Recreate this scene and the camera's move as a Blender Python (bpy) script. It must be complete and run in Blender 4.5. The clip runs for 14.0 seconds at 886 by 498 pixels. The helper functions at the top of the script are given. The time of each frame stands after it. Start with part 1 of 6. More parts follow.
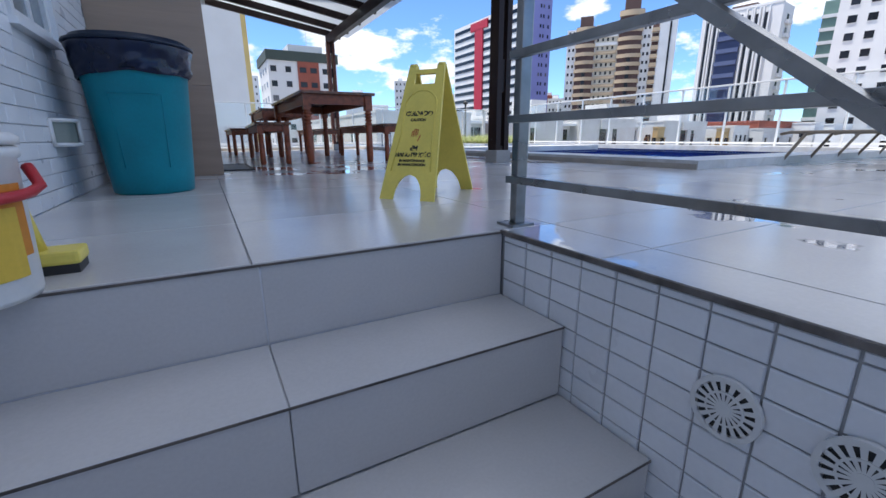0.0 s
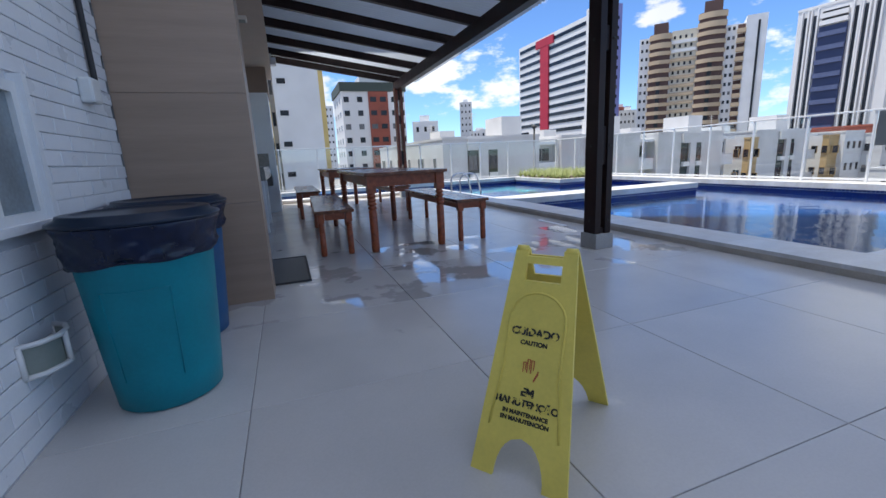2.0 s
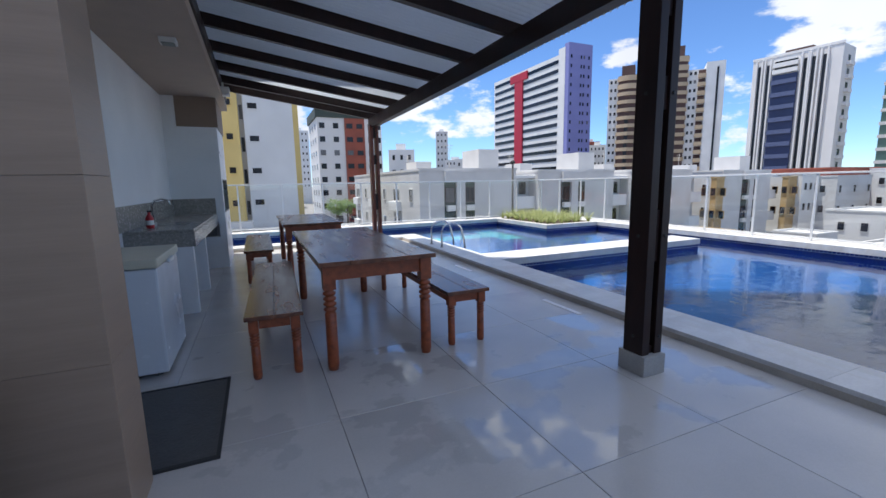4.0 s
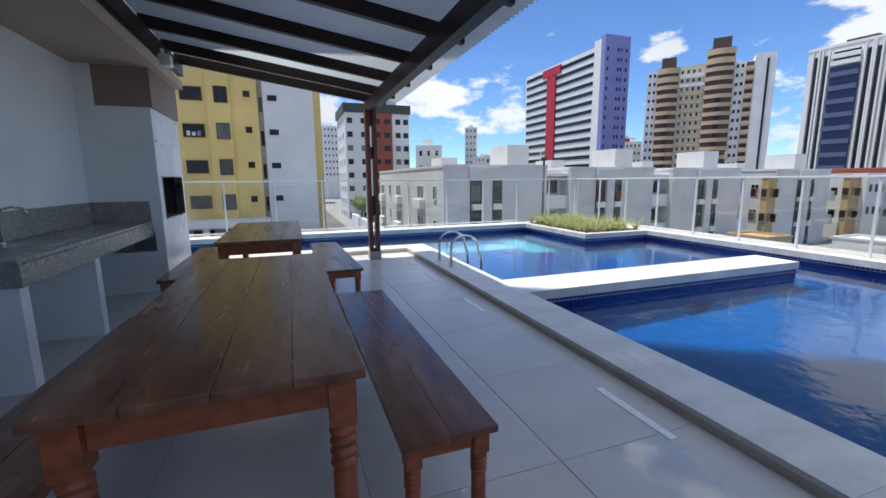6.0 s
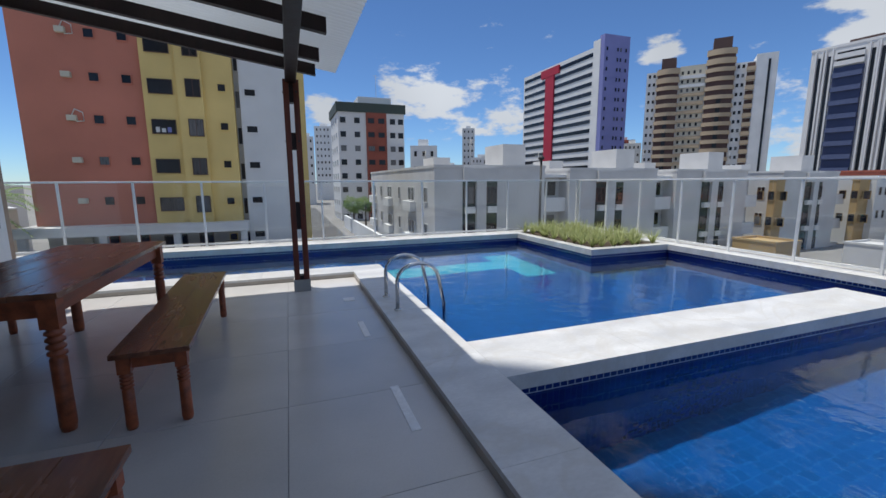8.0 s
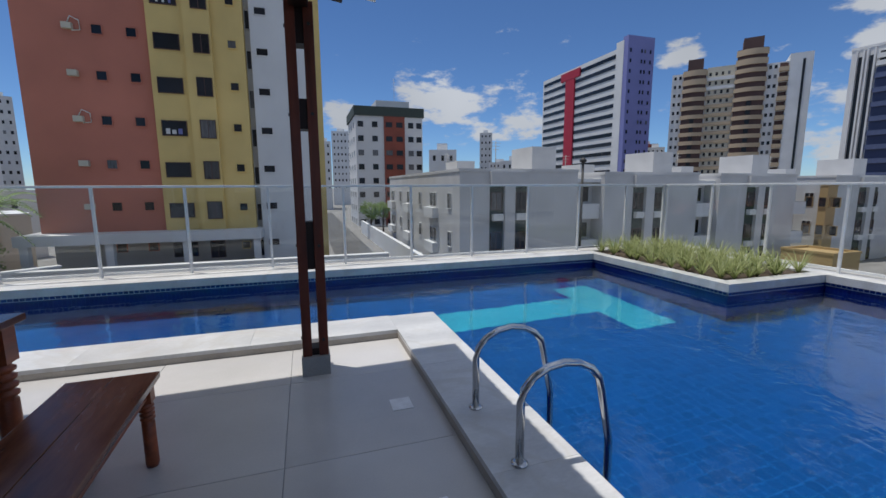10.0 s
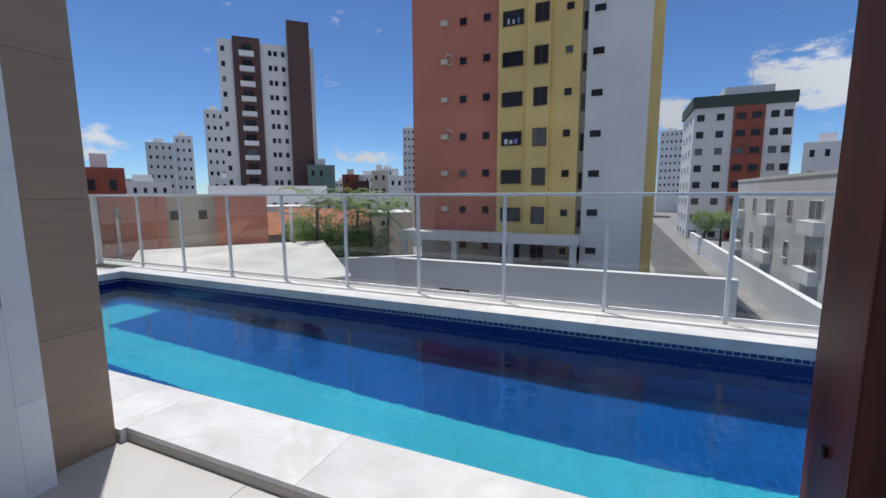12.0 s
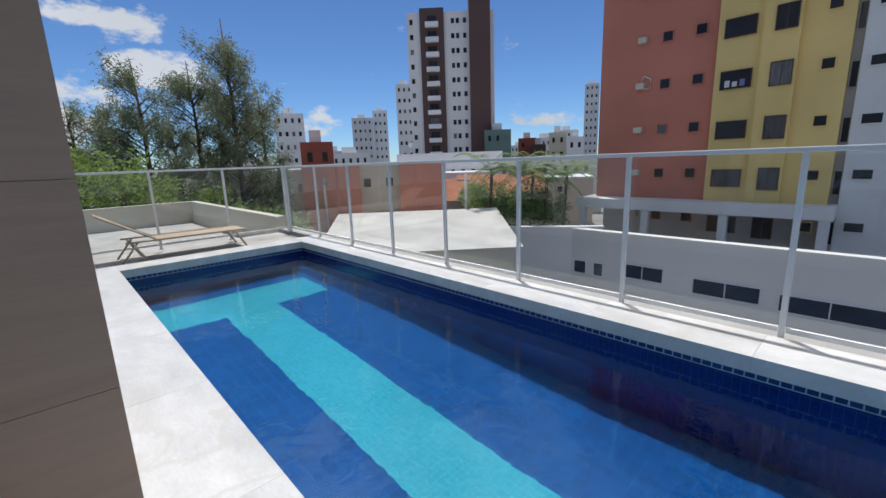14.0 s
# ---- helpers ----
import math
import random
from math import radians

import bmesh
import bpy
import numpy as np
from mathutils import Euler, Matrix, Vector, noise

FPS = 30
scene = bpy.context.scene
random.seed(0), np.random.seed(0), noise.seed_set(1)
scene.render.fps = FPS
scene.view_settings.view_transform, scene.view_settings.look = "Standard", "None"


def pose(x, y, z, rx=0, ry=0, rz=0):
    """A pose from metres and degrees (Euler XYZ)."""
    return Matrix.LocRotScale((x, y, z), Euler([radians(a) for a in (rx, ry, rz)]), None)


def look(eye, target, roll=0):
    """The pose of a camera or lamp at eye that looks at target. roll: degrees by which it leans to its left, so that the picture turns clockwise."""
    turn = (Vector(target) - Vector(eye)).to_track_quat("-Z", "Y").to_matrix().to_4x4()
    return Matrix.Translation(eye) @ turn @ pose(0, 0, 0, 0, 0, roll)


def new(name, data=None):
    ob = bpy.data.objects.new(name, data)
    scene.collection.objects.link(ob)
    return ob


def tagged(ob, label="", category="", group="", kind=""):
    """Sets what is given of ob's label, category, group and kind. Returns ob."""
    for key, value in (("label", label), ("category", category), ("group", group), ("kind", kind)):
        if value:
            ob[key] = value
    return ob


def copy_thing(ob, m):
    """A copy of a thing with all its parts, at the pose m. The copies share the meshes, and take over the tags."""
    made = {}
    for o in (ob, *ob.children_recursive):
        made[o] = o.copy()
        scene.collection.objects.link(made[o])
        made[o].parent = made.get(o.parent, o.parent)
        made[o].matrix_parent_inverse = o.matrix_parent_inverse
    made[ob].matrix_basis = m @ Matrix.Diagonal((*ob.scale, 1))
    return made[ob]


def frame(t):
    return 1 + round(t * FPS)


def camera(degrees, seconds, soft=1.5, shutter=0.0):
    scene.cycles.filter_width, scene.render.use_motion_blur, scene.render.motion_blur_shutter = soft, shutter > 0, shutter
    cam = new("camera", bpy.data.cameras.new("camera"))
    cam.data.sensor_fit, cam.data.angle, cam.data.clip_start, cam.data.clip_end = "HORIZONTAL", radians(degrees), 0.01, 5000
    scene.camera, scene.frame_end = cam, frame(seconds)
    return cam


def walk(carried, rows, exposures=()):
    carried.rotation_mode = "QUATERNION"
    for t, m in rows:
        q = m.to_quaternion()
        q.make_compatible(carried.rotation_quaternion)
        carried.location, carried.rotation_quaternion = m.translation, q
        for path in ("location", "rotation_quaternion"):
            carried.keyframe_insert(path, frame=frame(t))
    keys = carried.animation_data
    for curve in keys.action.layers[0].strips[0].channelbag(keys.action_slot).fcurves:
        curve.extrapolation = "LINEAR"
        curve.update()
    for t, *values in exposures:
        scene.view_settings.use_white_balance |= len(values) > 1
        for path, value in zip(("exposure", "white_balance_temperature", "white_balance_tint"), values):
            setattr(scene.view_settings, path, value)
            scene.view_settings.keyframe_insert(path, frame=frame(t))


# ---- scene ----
cam = camera(93.4, 14.0)

PATH = [
    (0, (-0.003, -1.158, 0.283), (0.936, 0.531, -0.232), -0.3),
    (0.5, (0.168, -0.903, 0.477), (0.996, 0.856, 0.008), -1.1),
    (1, (0.202, -0.681, 0.628), (0.944, 1.122, 0.181), -1.8),
    (1.5, (0.23, -0.473, 0.746), (0.928, 1.349, 0.306), -2.4),
    (2, (0.29, -0.254, 0.913), (0.955, 1.583, 0.485), -2.8),
    (2.5, (0.287, 0.002, 1.026), (0.973, 1.832, 0.599), -2.9),
    (3, (0.355, 0.246, 1.102), (1.108, 2.05, 0.68), -2.7),
    (3.5, (0.528, 0.571, 1.302), (1.366, 2.345, 0.913), -1.8),
    (4, (0.658, 0.966, 1.317), (1.452, 2.775, 1.007), -1.1),
    (6.5, (2.057, 3.017, 1.381), (2.723, 4.875, 1.053), -0.6),
    (7, (2.45, 3.44, 1.36), (3.223, 5.253, 1.02), -0.5),
    (7.5, (2.742, 3.906, 1.349), (3.511, 5.722, 1.012), -0.3),
    (8, (2.928, 4.408, 1.36), (3.608, 6.262, 1.041), -0.3),
    (10.5, (3.014, 7.425, 1.36), (3.585, 9.321, 1.077), -0.2),
    (11, (2.871, 8.006, 1.376), (2.989, 9.984, 1.099), -0.9),
    (11.5, (2.788, 8.58, 1.386), (2.432, 10.531, 1.126), -0.5),
    (12, (2.596, 9.077, 1.395), (1.817, 10.9, 1.13), -0.2),
    (12.5, (2.394, 9.544, 1.394), (1.279, 11.18, 1.113), -0.0),
    (13, (2.134, 9.889, 1.392), (0.771, 11.319, 1.08), -0.1),
    (13.5, (1.898, 10.147, 1.38), (0.381, 11.404, 1.034), -0.7),
    (14, (1.709, 10.298, 1.385), (0.28, 11.635, 0.972), -2.0),
]
walk(cam, [(t, look(eye, target, roll)) for t, eye, target, roll in PATH],
     [(0, 1.12, 6450, 11), (1, 0.83, 6450, 11), (3, 0.95, 6480, 11), (4, 0.8, 6480, 11), (6.5, 0.62, 6550, 9), (7.5, 0.22, 6450, 9), (8, 0.1, 6430, 9), (10.5, -0.2, 6380, 10), (11.5, -0.16, 6380, 10), (12, 0.04, 6380, 10), (12.7, 0.04, 6380, 10), (14, 0.0, 6360, 10)])

# ---- world, sun ----
SUN = Vector((0.195, -0.14, -1.0))
elev = math.asin(1.0 / SUN.length)
wd = bpy.data.worlds.new("sky")
scene.world = wd
wd.use_nodes = True
nt = wd.node_tree
nt.nodes.clear()


def wn(kind, **kw):
    n = nt.nodes.new(kind)
    for k, v in kw.items():
        n.inputs[k].default_value = v
    return n


sky = nt.nodes.new("ShaderNodeTexSky")
sky.sky_type = "NISHITA"
sky.sun_disc = False
sky.sun_elevation = elev
sky.sun_rotation = math.atan2(-SUN.x, -SUN.y)
sky.air_density, sky.dust_density, sky.ozone_density = 0.8, 0.0, 3.0
tc = nt.nodes.new("ShaderNodeTexCoord")
warp = wn("ShaderNodeTexNoise", Scale=11.0, Detail=10.0, Roughness=0.6)
big = wn("ShaderNodeTexNoise", Scale=2.2, Detail=3.0)
stretch = nt.nodes.new("ShaderNodeMapping")
stretch.inputs["Scale"].default_value = (1.0, 1.0, 2.2)
nt.links.new(tc.outputs["Generated"], stretch.inputs["Vector"])
nt.links.new(stretch.outputs["Vector"], warp.inputs["Vector"])
nt.links.new(tc.outputs["Generated"], big.inputs["Vector"])
# cumulus banks: bearing from +y towards +x, height, half widths (degrees), weight
BANKS = [(18, 10.5, 7, 4.2, .85), (21, 7.2, 6, 1.7, .7), (29, 8.8, 4.5, 3.0, .72), (66, 13.5, 6, 3.4, .9), (58.5, 9, 3.2, 3.4, .7), (60, 3.5, 5, 2, .7),
         (6, 8, 4, 4, .8), (47, 14.5, 3.5, 2.0, .6), (-82, 15, 5.5, 2.2, .9), (-89, 6.5, 6, 5, .9), (-79, 10.3, 5, 2.4, .8),
         (-63.5, 4.8, 4.5, 2.2, .7), (-34, 4.8, 4, 1.4, .7), (69, 17.5, 8.5, 5.0, 1.35), (84, 23, 11, 8, 1.3), (80, 10, 12, 5, .8), (110, 14, 20, 6, .8), (170, 12, 25, 6, .8), (-130, 12, 20, 6, .8)]
acc = None
for az, el, wa, we, w in BANKS:
    a, e = radians(az), radians(el)
    d = Vector((math.sin(a) * math.cos(e), math.cos(a) * math.cos(e), math.sin(e)))
    side = Vector((math.cos(a), -math.sin(a), 0))
    upv = side.cross(d)
    vals = []
    for axis, width in ((side, wa), (upv, we)):
        dp = nt.nodes.new("ShaderNodeVectorMath")
        dp.operation = "DOT_PRODUCT"
        nt.links.new(tc.outputs["Generated"], dp.inputs[0])
        dp.inputs[1].default_value = axis / math.sin(radians(width))
        sq = nt.nodes.new("ShaderNodeMath")
        sq.operation = "MULTIPLY"
        nt.links.new(dp.outputs["Value"], sq.inputs[0])
        nt.links.new(dp.outputs["Value"], sq.inputs[1])
        vals.append(sq)
    ad = nt.nodes.new("ShaderNodeMath")
    ad.operation = "ADD"
    nt.links.new(vals[0].outputs[0], ad.inputs[0])
    nt.links.new(vals[1].outputs[0], ad.inputs[1])
    fr = nt.nodes.new("ShaderNodeVectorMath")
    fr.operation = "DOT_PRODUCT"
    nt.links.new(tc.outputs["Generated"], fr.inputs[0])
    fr.inputs[1].default_value = d
    front = nt.nodes.new("ShaderNodeMath")
    front.operation = "GREATER_THAN"
    nt.links.new(fr.outputs["Value"], front.inputs[0])
    front.inputs[1].default_value = 0.3
    mr = nt.nodes.new("ShaderNodeMapRange")
    nt.links.new(ad.outputs[0], mr.inputs["Value"])
    mr.inputs["From Min"].default_value, mr.inputs["From Max"].default_value = 0.0, 1.6
    mr.inputs["To Min"].default_value, mr.inputs["To Max"].default_value = w, 0.0
    mu = nt.nodes.new("ShaderNodeMath")
    mu.operation = "MULTIPLY"
    nt.links.new(mr.outputs[0], mu.inputs[0])
    nt.links.new(front.outputs[0], mu.inputs[1])
    if acc is None:
        acc = mu
    else:
        mx = nt.nodes.new("ShaderNodeMath")
        mx.operation = "MAXIMUM"
        nt.links.new(acc.outputs[0], mx.inputs[0])
        nt.links.new(mu.outputs[0], mx.inputs[1])
        acc = mx
shape = nt.nodes.new("ShaderNodeMath")
shape.operation = "MULTIPLY_ADD"
nt.links.new(warp.outputs["Fac"], shape.inputs[0])
shape.inputs[1].default_value = 2.5
shape.inputs[2].default_value = -1.3
tot = nt.nodes.new("ShaderNodeMath")
tot.operation = "ADD"
nt.links.new(shape.outputs[0], tot.inputs[0])
nt.links.new(acc.outputs[0], tot.inputs[1])
# unseen scattered cumulus overhead, added as fill light for the shaded terrace
sepz = nt.nodes.new("ShaderNodeSeparateXYZ")
nt.links.new(tc.outputs["Generated"], sepz.inputs[0])
high = nt.nodes.new("ShaderNodeMapRange")
nt.links.new(sepz.outputs["Z"], high.inputs["Value"])
high.inputs["From Min"].default_value, high.inputs["From Max"].default_value = 0.36, 0.6
high.inputs["To Min"].default_value, high.inputs["To Max"].default_value = 0.0, 0.58
tot2 = nt.nodes.new("ShaderNodeMath")
tot2.operation = "ADD"
nt.links.new(tot.outputs[0], tot2.inputs[0])
nt.links.new(high.outputs[0], tot2.inputs[1])
tot = tot2
cover = nt.nodes.new("ShaderNodeMapRange")
cover.interpolation_type = "SMOOTHSTEP"
nt.links.new(tot.outputs[0], cover.inputs["Value"])
cover.inputs["From Min"].default_value, cover.inputs["From Max"].default_value = 0.33, 0.7
cover.inputs["To Max"].default_value = 0.94
tone = nt.nodes.new("ShaderNodeMapRange")
nt.links.new(big.outputs["Fac"], tone.inputs["Value"])
tone.inputs["From Min"].default_value, tone.inputs["From Max"].default_value = 0.35, 0.65
tone.inputs["To Min"].default_value, tone.inputs["To Max"].default_value = 6.2, 8.6
# low clouds are hazier and dimmer than those overhead
haze = nt.nodes.new("ShaderNodeMapRange")
nt.links.new(sepz.outputs["Z"], haze.inputs["Value"])
haze.inputs["From Min"].default_value, haze.inputs["From Max"].default_value = 0.05, 0.55
haze.inputs["To Min"].default_value, haze.inputs["To Max"].default_value = 0.92, 1.05
dim = nt.nodes.new("ShaderNodeMath")
dim.operation = "MULTIPLY"
nt.links.new(tone.outputs[0], dim.inputs[0])
nt.links.new(haze.outputs[0], dim.inputs[1])
cloud = nt.nodes.new("ShaderNodeCombineColor")
for k in ("Red", "Green", "Blue"):
    nt.links.new(dim.outputs[0], cloud.inputs[k])
mix = nt.nodes.new("ShaderNodeMix")
mix.data_type = "RGBA"
nt.links.new(cover.outputs[0], mix.inputs["Factor"])
deep = nt.nodes.new("ShaderNodeMix")
deep.data_type, deep.blend_type = "RGBA", "MULTIPLY"
deep.inputs["Factor"].default_value = 1.0
nt.links.new(sky.outputs[0], deep.inputs["A"])
deep.inputs["B"].default_value = (0.76, 1.0, 1.28, 1)
nt.links.new(deep.outputs["Result"], mix.inputs["A"])
cool = nt.nodes.new("ShaderNodeMix")
cool.data_type, cool.blend_type = "RGBA", "MULTIPLY"
cool.inputs["Factor"].default_value = 1.0
nt.links.new(cloud.outputs[0], cool.inputs["A"])
cool.inputs["B"].default_value = (0.95, 0.99, 1.05, 1)
nt.links.new(cool.outputs["Result"], mix.inputs["B"])
bg = nt.nodes.new("ShaderNodeBackground")
bg.inputs["Strength"].default_value = 0.088
nt.links.new(mix.outputs["Result"], bg.inputs["Color"])
wo = nt.nodes.new("ShaderNodeOutputWorld")
nt.links.new(bg.outputs[0], wo.inputs["Surface"])

sun = new("sun", bpy.data.lights.new("sun", "SUN"))
sun.data.energy, sun.data.angle, sun.data.color = 4.1, radians(0.55), (1.0, 0.96, 0.9)
sun.matrix_world = look((0, 0, 30), Vector((0, 0, 30)) + SUN)


# ---- materials ----
def mat(name, base, rough=0.5, metal=0.0, vary=0.15, scale=4.0, bump=0.1, fine=80.0, spec=0.5, tint=None, rvar=0.1, stretch=(1, 1, 1), each=0.0):
    """A surface with broad tonal drift, fine grain and relief. each: tone spread between separate pieces."""
    m = bpy.data.materials.new(name)
    m.use_nodes = True
    t = m.node_tree
    b = t.nodes["Principled BSDF"]
    geo = t.nodes.new("ShaderNodeTexCoord")
    mp = t.nodes.new("ShaderNodeMapping")
    mp.inputs["Scale"].default_value = stretch
    t.links.new(geo.outputs["Object"], mp.inputs["Vector"])
    src = mp.outputs["Vector"]
    if each:
        oi = t.nodes.new("ShaderNodeObjectInfo")
        sh = t.nodes.new("ShaderNodeVectorMath")
        sh.operation = "MULTIPLY_ADD"
        cx = t.nodes.new("ShaderNodeCombineXYZ")
        for k in "XYZ":
            t.links.new(oi.outputs["Random"], cx.inputs[k])
        t.links.new(cx.outputs[0], sh.inputs[0])
        sh.inputs[1].default_value = (37, 19, 53)
        t.links.new(src, sh.inputs[2])
        src = sh.outputs[0]
    n1 = t.nodes.new("ShaderNodeTexNoise")
    n1.inputs["Scale"].default_value, n1.inputs["Detail"].default_value = scale, 6.0
    t.links.new(src, n1.inputs["Vector"])
    n2 = t.nodes.new("ShaderNodeTexNoise")
    n2.inputs["Scale"].default_value, n2.inputs["Detail"].default_value = fine, 3.0
    t.links.new(src, n2.inputs["Vector"])
    mr = t.nodes.new("ShaderNodeMapRange")
    mr.inputs["From Min"].default_value, mr.inputs["From Max"].default_value = 0.3, 0.7
    t.links.new(n1.outputs["Fac"], mr.inputs["Value"])
    mc = t.nodes.new("ShaderNodeMix")
    mc.data_type = "RGBA"
    lo = tint or tuple(c * (1 - vary) for c in base)
    mc.inputs["A"].default_value = (*lo, 1)
    mc.inputs["B"].default_value = (*[min(1, c * (1 + vary * 0.6)) for c in base], 1)
    t.links.new(mr.outputs[0], mc.inputs["Factor"])
    out = mc.outputs["Result"]
    gr = t.nodes.new("ShaderNodeMix")
    gr.data_type, gr.blend_type = "RGBA", "MULTIPLY"
    gr.inputs["Factor"].default_value = 0.35 * min(1.0, vary * 4)
    t.links.new(out, gr.inputs["A"])
    t.links.new(n2.outputs["Fac"], gr.inputs["B"])
    out = gr.outputs["Result"]
    if each:
        hv = t.nodes.new("ShaderNodeHueSaturation")
        ma = t.nodes.new("ShaderNodeMapRange")
        ma.inputs["To Min"].default_value, ma.inputs["To Max"].default_value = 1 - each, 1 + each
        t.links.new(oi.outputs["Random"], ma.inputs["Value"])
        t.links.new(ma.outputs[0], hv.inputs["Value"])
        t.links.new(out, hv.inputs["Color"])
        out = hv.outputs[0]
    t.links.new(out, b.inputs["Base Color"])
    rr = t.nodes.new("ShaderNodeMapRange")
    rr.inputs["To Min"].default_value, rr.inputs["To Max"].default_value = max(0.02, rough - rvar), min(1, rough + rvar)
    t.links.new(n1.outputs["Fac"], rr.inputs["Value"])
    t.links.new(rr.outputs[0], b.inputs["Roughness"])
    b.inputs["Metallic"].default_value = metal
    b.inputs["Specular IOR Level"].default_value = spec
    if bump:
        bp = t.nodes.new("ShaderNodeBump")
        bp.inputs["Strength"].default_value, bp.inputs["Distance"].default_value = bump, 0.004
        t.links.new(n2.outputs["Fac"], bp.inputs["Height"])
        t.links.new(bp.outputs[0], b.inputs["Normal"])
    return m


def tiled(name, base, grout, w, h, rough=0.2, axis="xy", gap=0.004, offset=0.0, vary=0.1, lo=0.72, hi=1.15):
    """Small glazed tiles in a grid; axis names the plane that the courses lie in."""
    m = mat(name, base, rough, vary=vary, scale=1.2, bump=0.0)
    t = m.node_tree
    b = t.nodes["Principled BSDF"]
    base_out = b.inputs["Base Color"].links[0].from_socket
    geo = t.nodes.new("ShaderNodeNewGeometry")
    sp = t.nodes.new("ShaderNodeSeparateXYZ")
    t.links.new(geo.outputs["Position"], sp.inputs[0])
    cx = t.nodes.new("ShaderNodeCombineXYZ")
    t.links.new(sp.outputs[axis[0].upper()], cx.inputs["X"])
    t.links.new(sp.outputs[axis[1].upper()], cx.inputs["Y"])
    br = t.nodes.new("ShaderNodeTexBrick")
    br.offset = offset
    br.inputs["Scale"].default_value = 1.0
    br.inputs["Brick Width"].default_value, br.inputs["Row Height"].default_value = w, h
    br.inputs["Mortar Size"].default_value = gap
    br.inputs["Mortar Smooth"].default_value = 0.2
    br.inputs["Color1"].default_value = (lo, lo, lo, 1)
    br.inputs["Color2"].default_value = (hi, hi, hi, 1)
    t.links.new(cx.outputs[0], br.inputs["Vector"])
    mu = t.nodes.new("ShaderNodeMix")
    mu.data_type, mu.blend_type = "RGBA", "MULTIPLY"
    mu.inputs["Factor"].default_value = 1.0
    t.links.new(base_out, mu.inputs["A"])
    t.links.new(br.outputs["Color"], mu.inputs["B"])
    mg = t.nodes.new("ShaderNodeMix")
    mg.data_type = "RGBA"
    t.links.new(br.outputs["Fac"], mg.inputs["Factor"])
    t.links.new(mu.outputs["Result"], mg.inputs["A"])
    mg.inputs["B"].default_value = (*grout, 1)
    t.links.new(mg.outputs["Result"], b.inputs["Base Color"])
    bp = t.nodes.new("ShaderNodeBump")
    bp.invert = True
    bp.inputs["Strength"].default_value, bp.inputs["Distance"].default_value = 0.5, 0.003
    t.links.new(br.outputs["Fac"], bp.inputs["Height"])
    t.links.new(bp.outputs[0], b.inputs["Normal"])
    return m


def glass(name, color, ior=1.45, rough=0.0):
    m = bpy.data.materials.new(name)
    m.use_nodes = True
    b = m.node_tree.nodes["Principled BSDF"]
    b.inputs["Base Color"].default_value = (*color, 1)
    b.inputs["Transmission Weight"].default_value = 1.0
    b.inputs["IOR"].default_value = ior
    b.inputs["Roughness"].default_value = rough
    return m


WHITE = mat("white_paint", (0.78, 0.79, 0.8), 0.55, vary=0.06, scale=1.5)
WALLTILE = mat("white_wall_tile", (0.8, 0.81, 0.83), 0.3, vary=0.06, scale=3, each=0.05)
PALEGROUT = mat("pale_grout", (0.62, 0.63, 0.65), 0.9, vary=0.15)
WHITEJOINT = mat("painted_joint", (0.72, 0.73, 0.75), 0.8, vary=0.08)
GROUT = mat("grout", (0.42, 0.42, 0.42), 0.9, vary=0.2)
DARKGROUT = mat("dark_grout", (0.4, 0.395, 0.39), 0.9, vary=0.2)
BROWNTILE = mat("wood_look_tile", (0.365, 0.258, 0.186), 0.42, vary=0.11, scale=2.2, each=0.05, stretch=(0.55, 8, 1), fine=16, bump=0.08)
TAUPE = mat("taupe_paint", (0.27, 0.2, 0.155), 0.7, vary=0.08, scale=1.5)
SOFFIT = mat("soffit_paint", (0.46, 0.37, 0.3), 0.8, vary=0.05)
MARBLE = mat("white_marble", (0.66, 0.66, 0.655), 0.35, vary=0.16, scale=2.2, fine=30, bump=0.02, stretch=(1, 2.2, 1), each=0.03)
mt_ = MARBLE.node_tree
vn = mt_.nodes.new("ShaderNodeTexNoise")
vn.inputs["Scale"].default_value, vn.inputs["Detail"].default_value, vn.inputs["Distortion"].default_value = 1.1, 6.0, 1.6
gp_ = mt_.nodes.new("ShaderNodeNewGeometry")
mt_.links.new(gp_.outputs["Position"], vn.inputs["Vector"])
ab = mt_.nodes.new("ShaderNodeMath")
ab.operation = "SUBTRACT"
mt_.links.new(vn.outputs["Fac"], ab.inputs[0])
ab.inputs[1].default_value = 0.5
ab2 = mt_.nodes.new("ShaderNodeMath")
ab2.operation = "ABSOLUTE"
mt_.links.new(ab.outputs[0], ab2.inputs[0])
vr = mt_.nodes.new("ShaderNodeMapRange")
vr.inputs["From Min"].default_value, vr.inputs["From Max"].default_value = 0.0, 0.05
vr.inputs["To Min"].default_value, vr.inputs["To Max"].default_value = 0.5, 0.0
mt_.links.new(ab2.outputs[0], vr.inputs["Value"])
vm = mt_.nodes.new("ShaderNodeMix")
vm.data_type = "RGBA"
mb_ = mt_.nodes["Principled BSDF"]
mt_.links.new(vr.outputs[0], vm.inputs["Factor"])
mt_.links.new(mb_.inputs["Base Color"].links[0].from_socket, vm.inputs["A"])
vm.inputs["B"].default_value = (0.5, 0.48, 0.44, 1)
mt_.links.new(vm.outputs["Result"], mb_.inputs["Base Color"])
COPEFACE = mat("grey_cement", (0.5, 0.455, 0.4), 0.8, vary=0.2)
POOLX = tiled("pool_wall_tile_x", (0.003, 0.013, 0.15), (0.02, 0.05, 0.19), 0.05, 0.05, axis="xz", gap=0.0022)
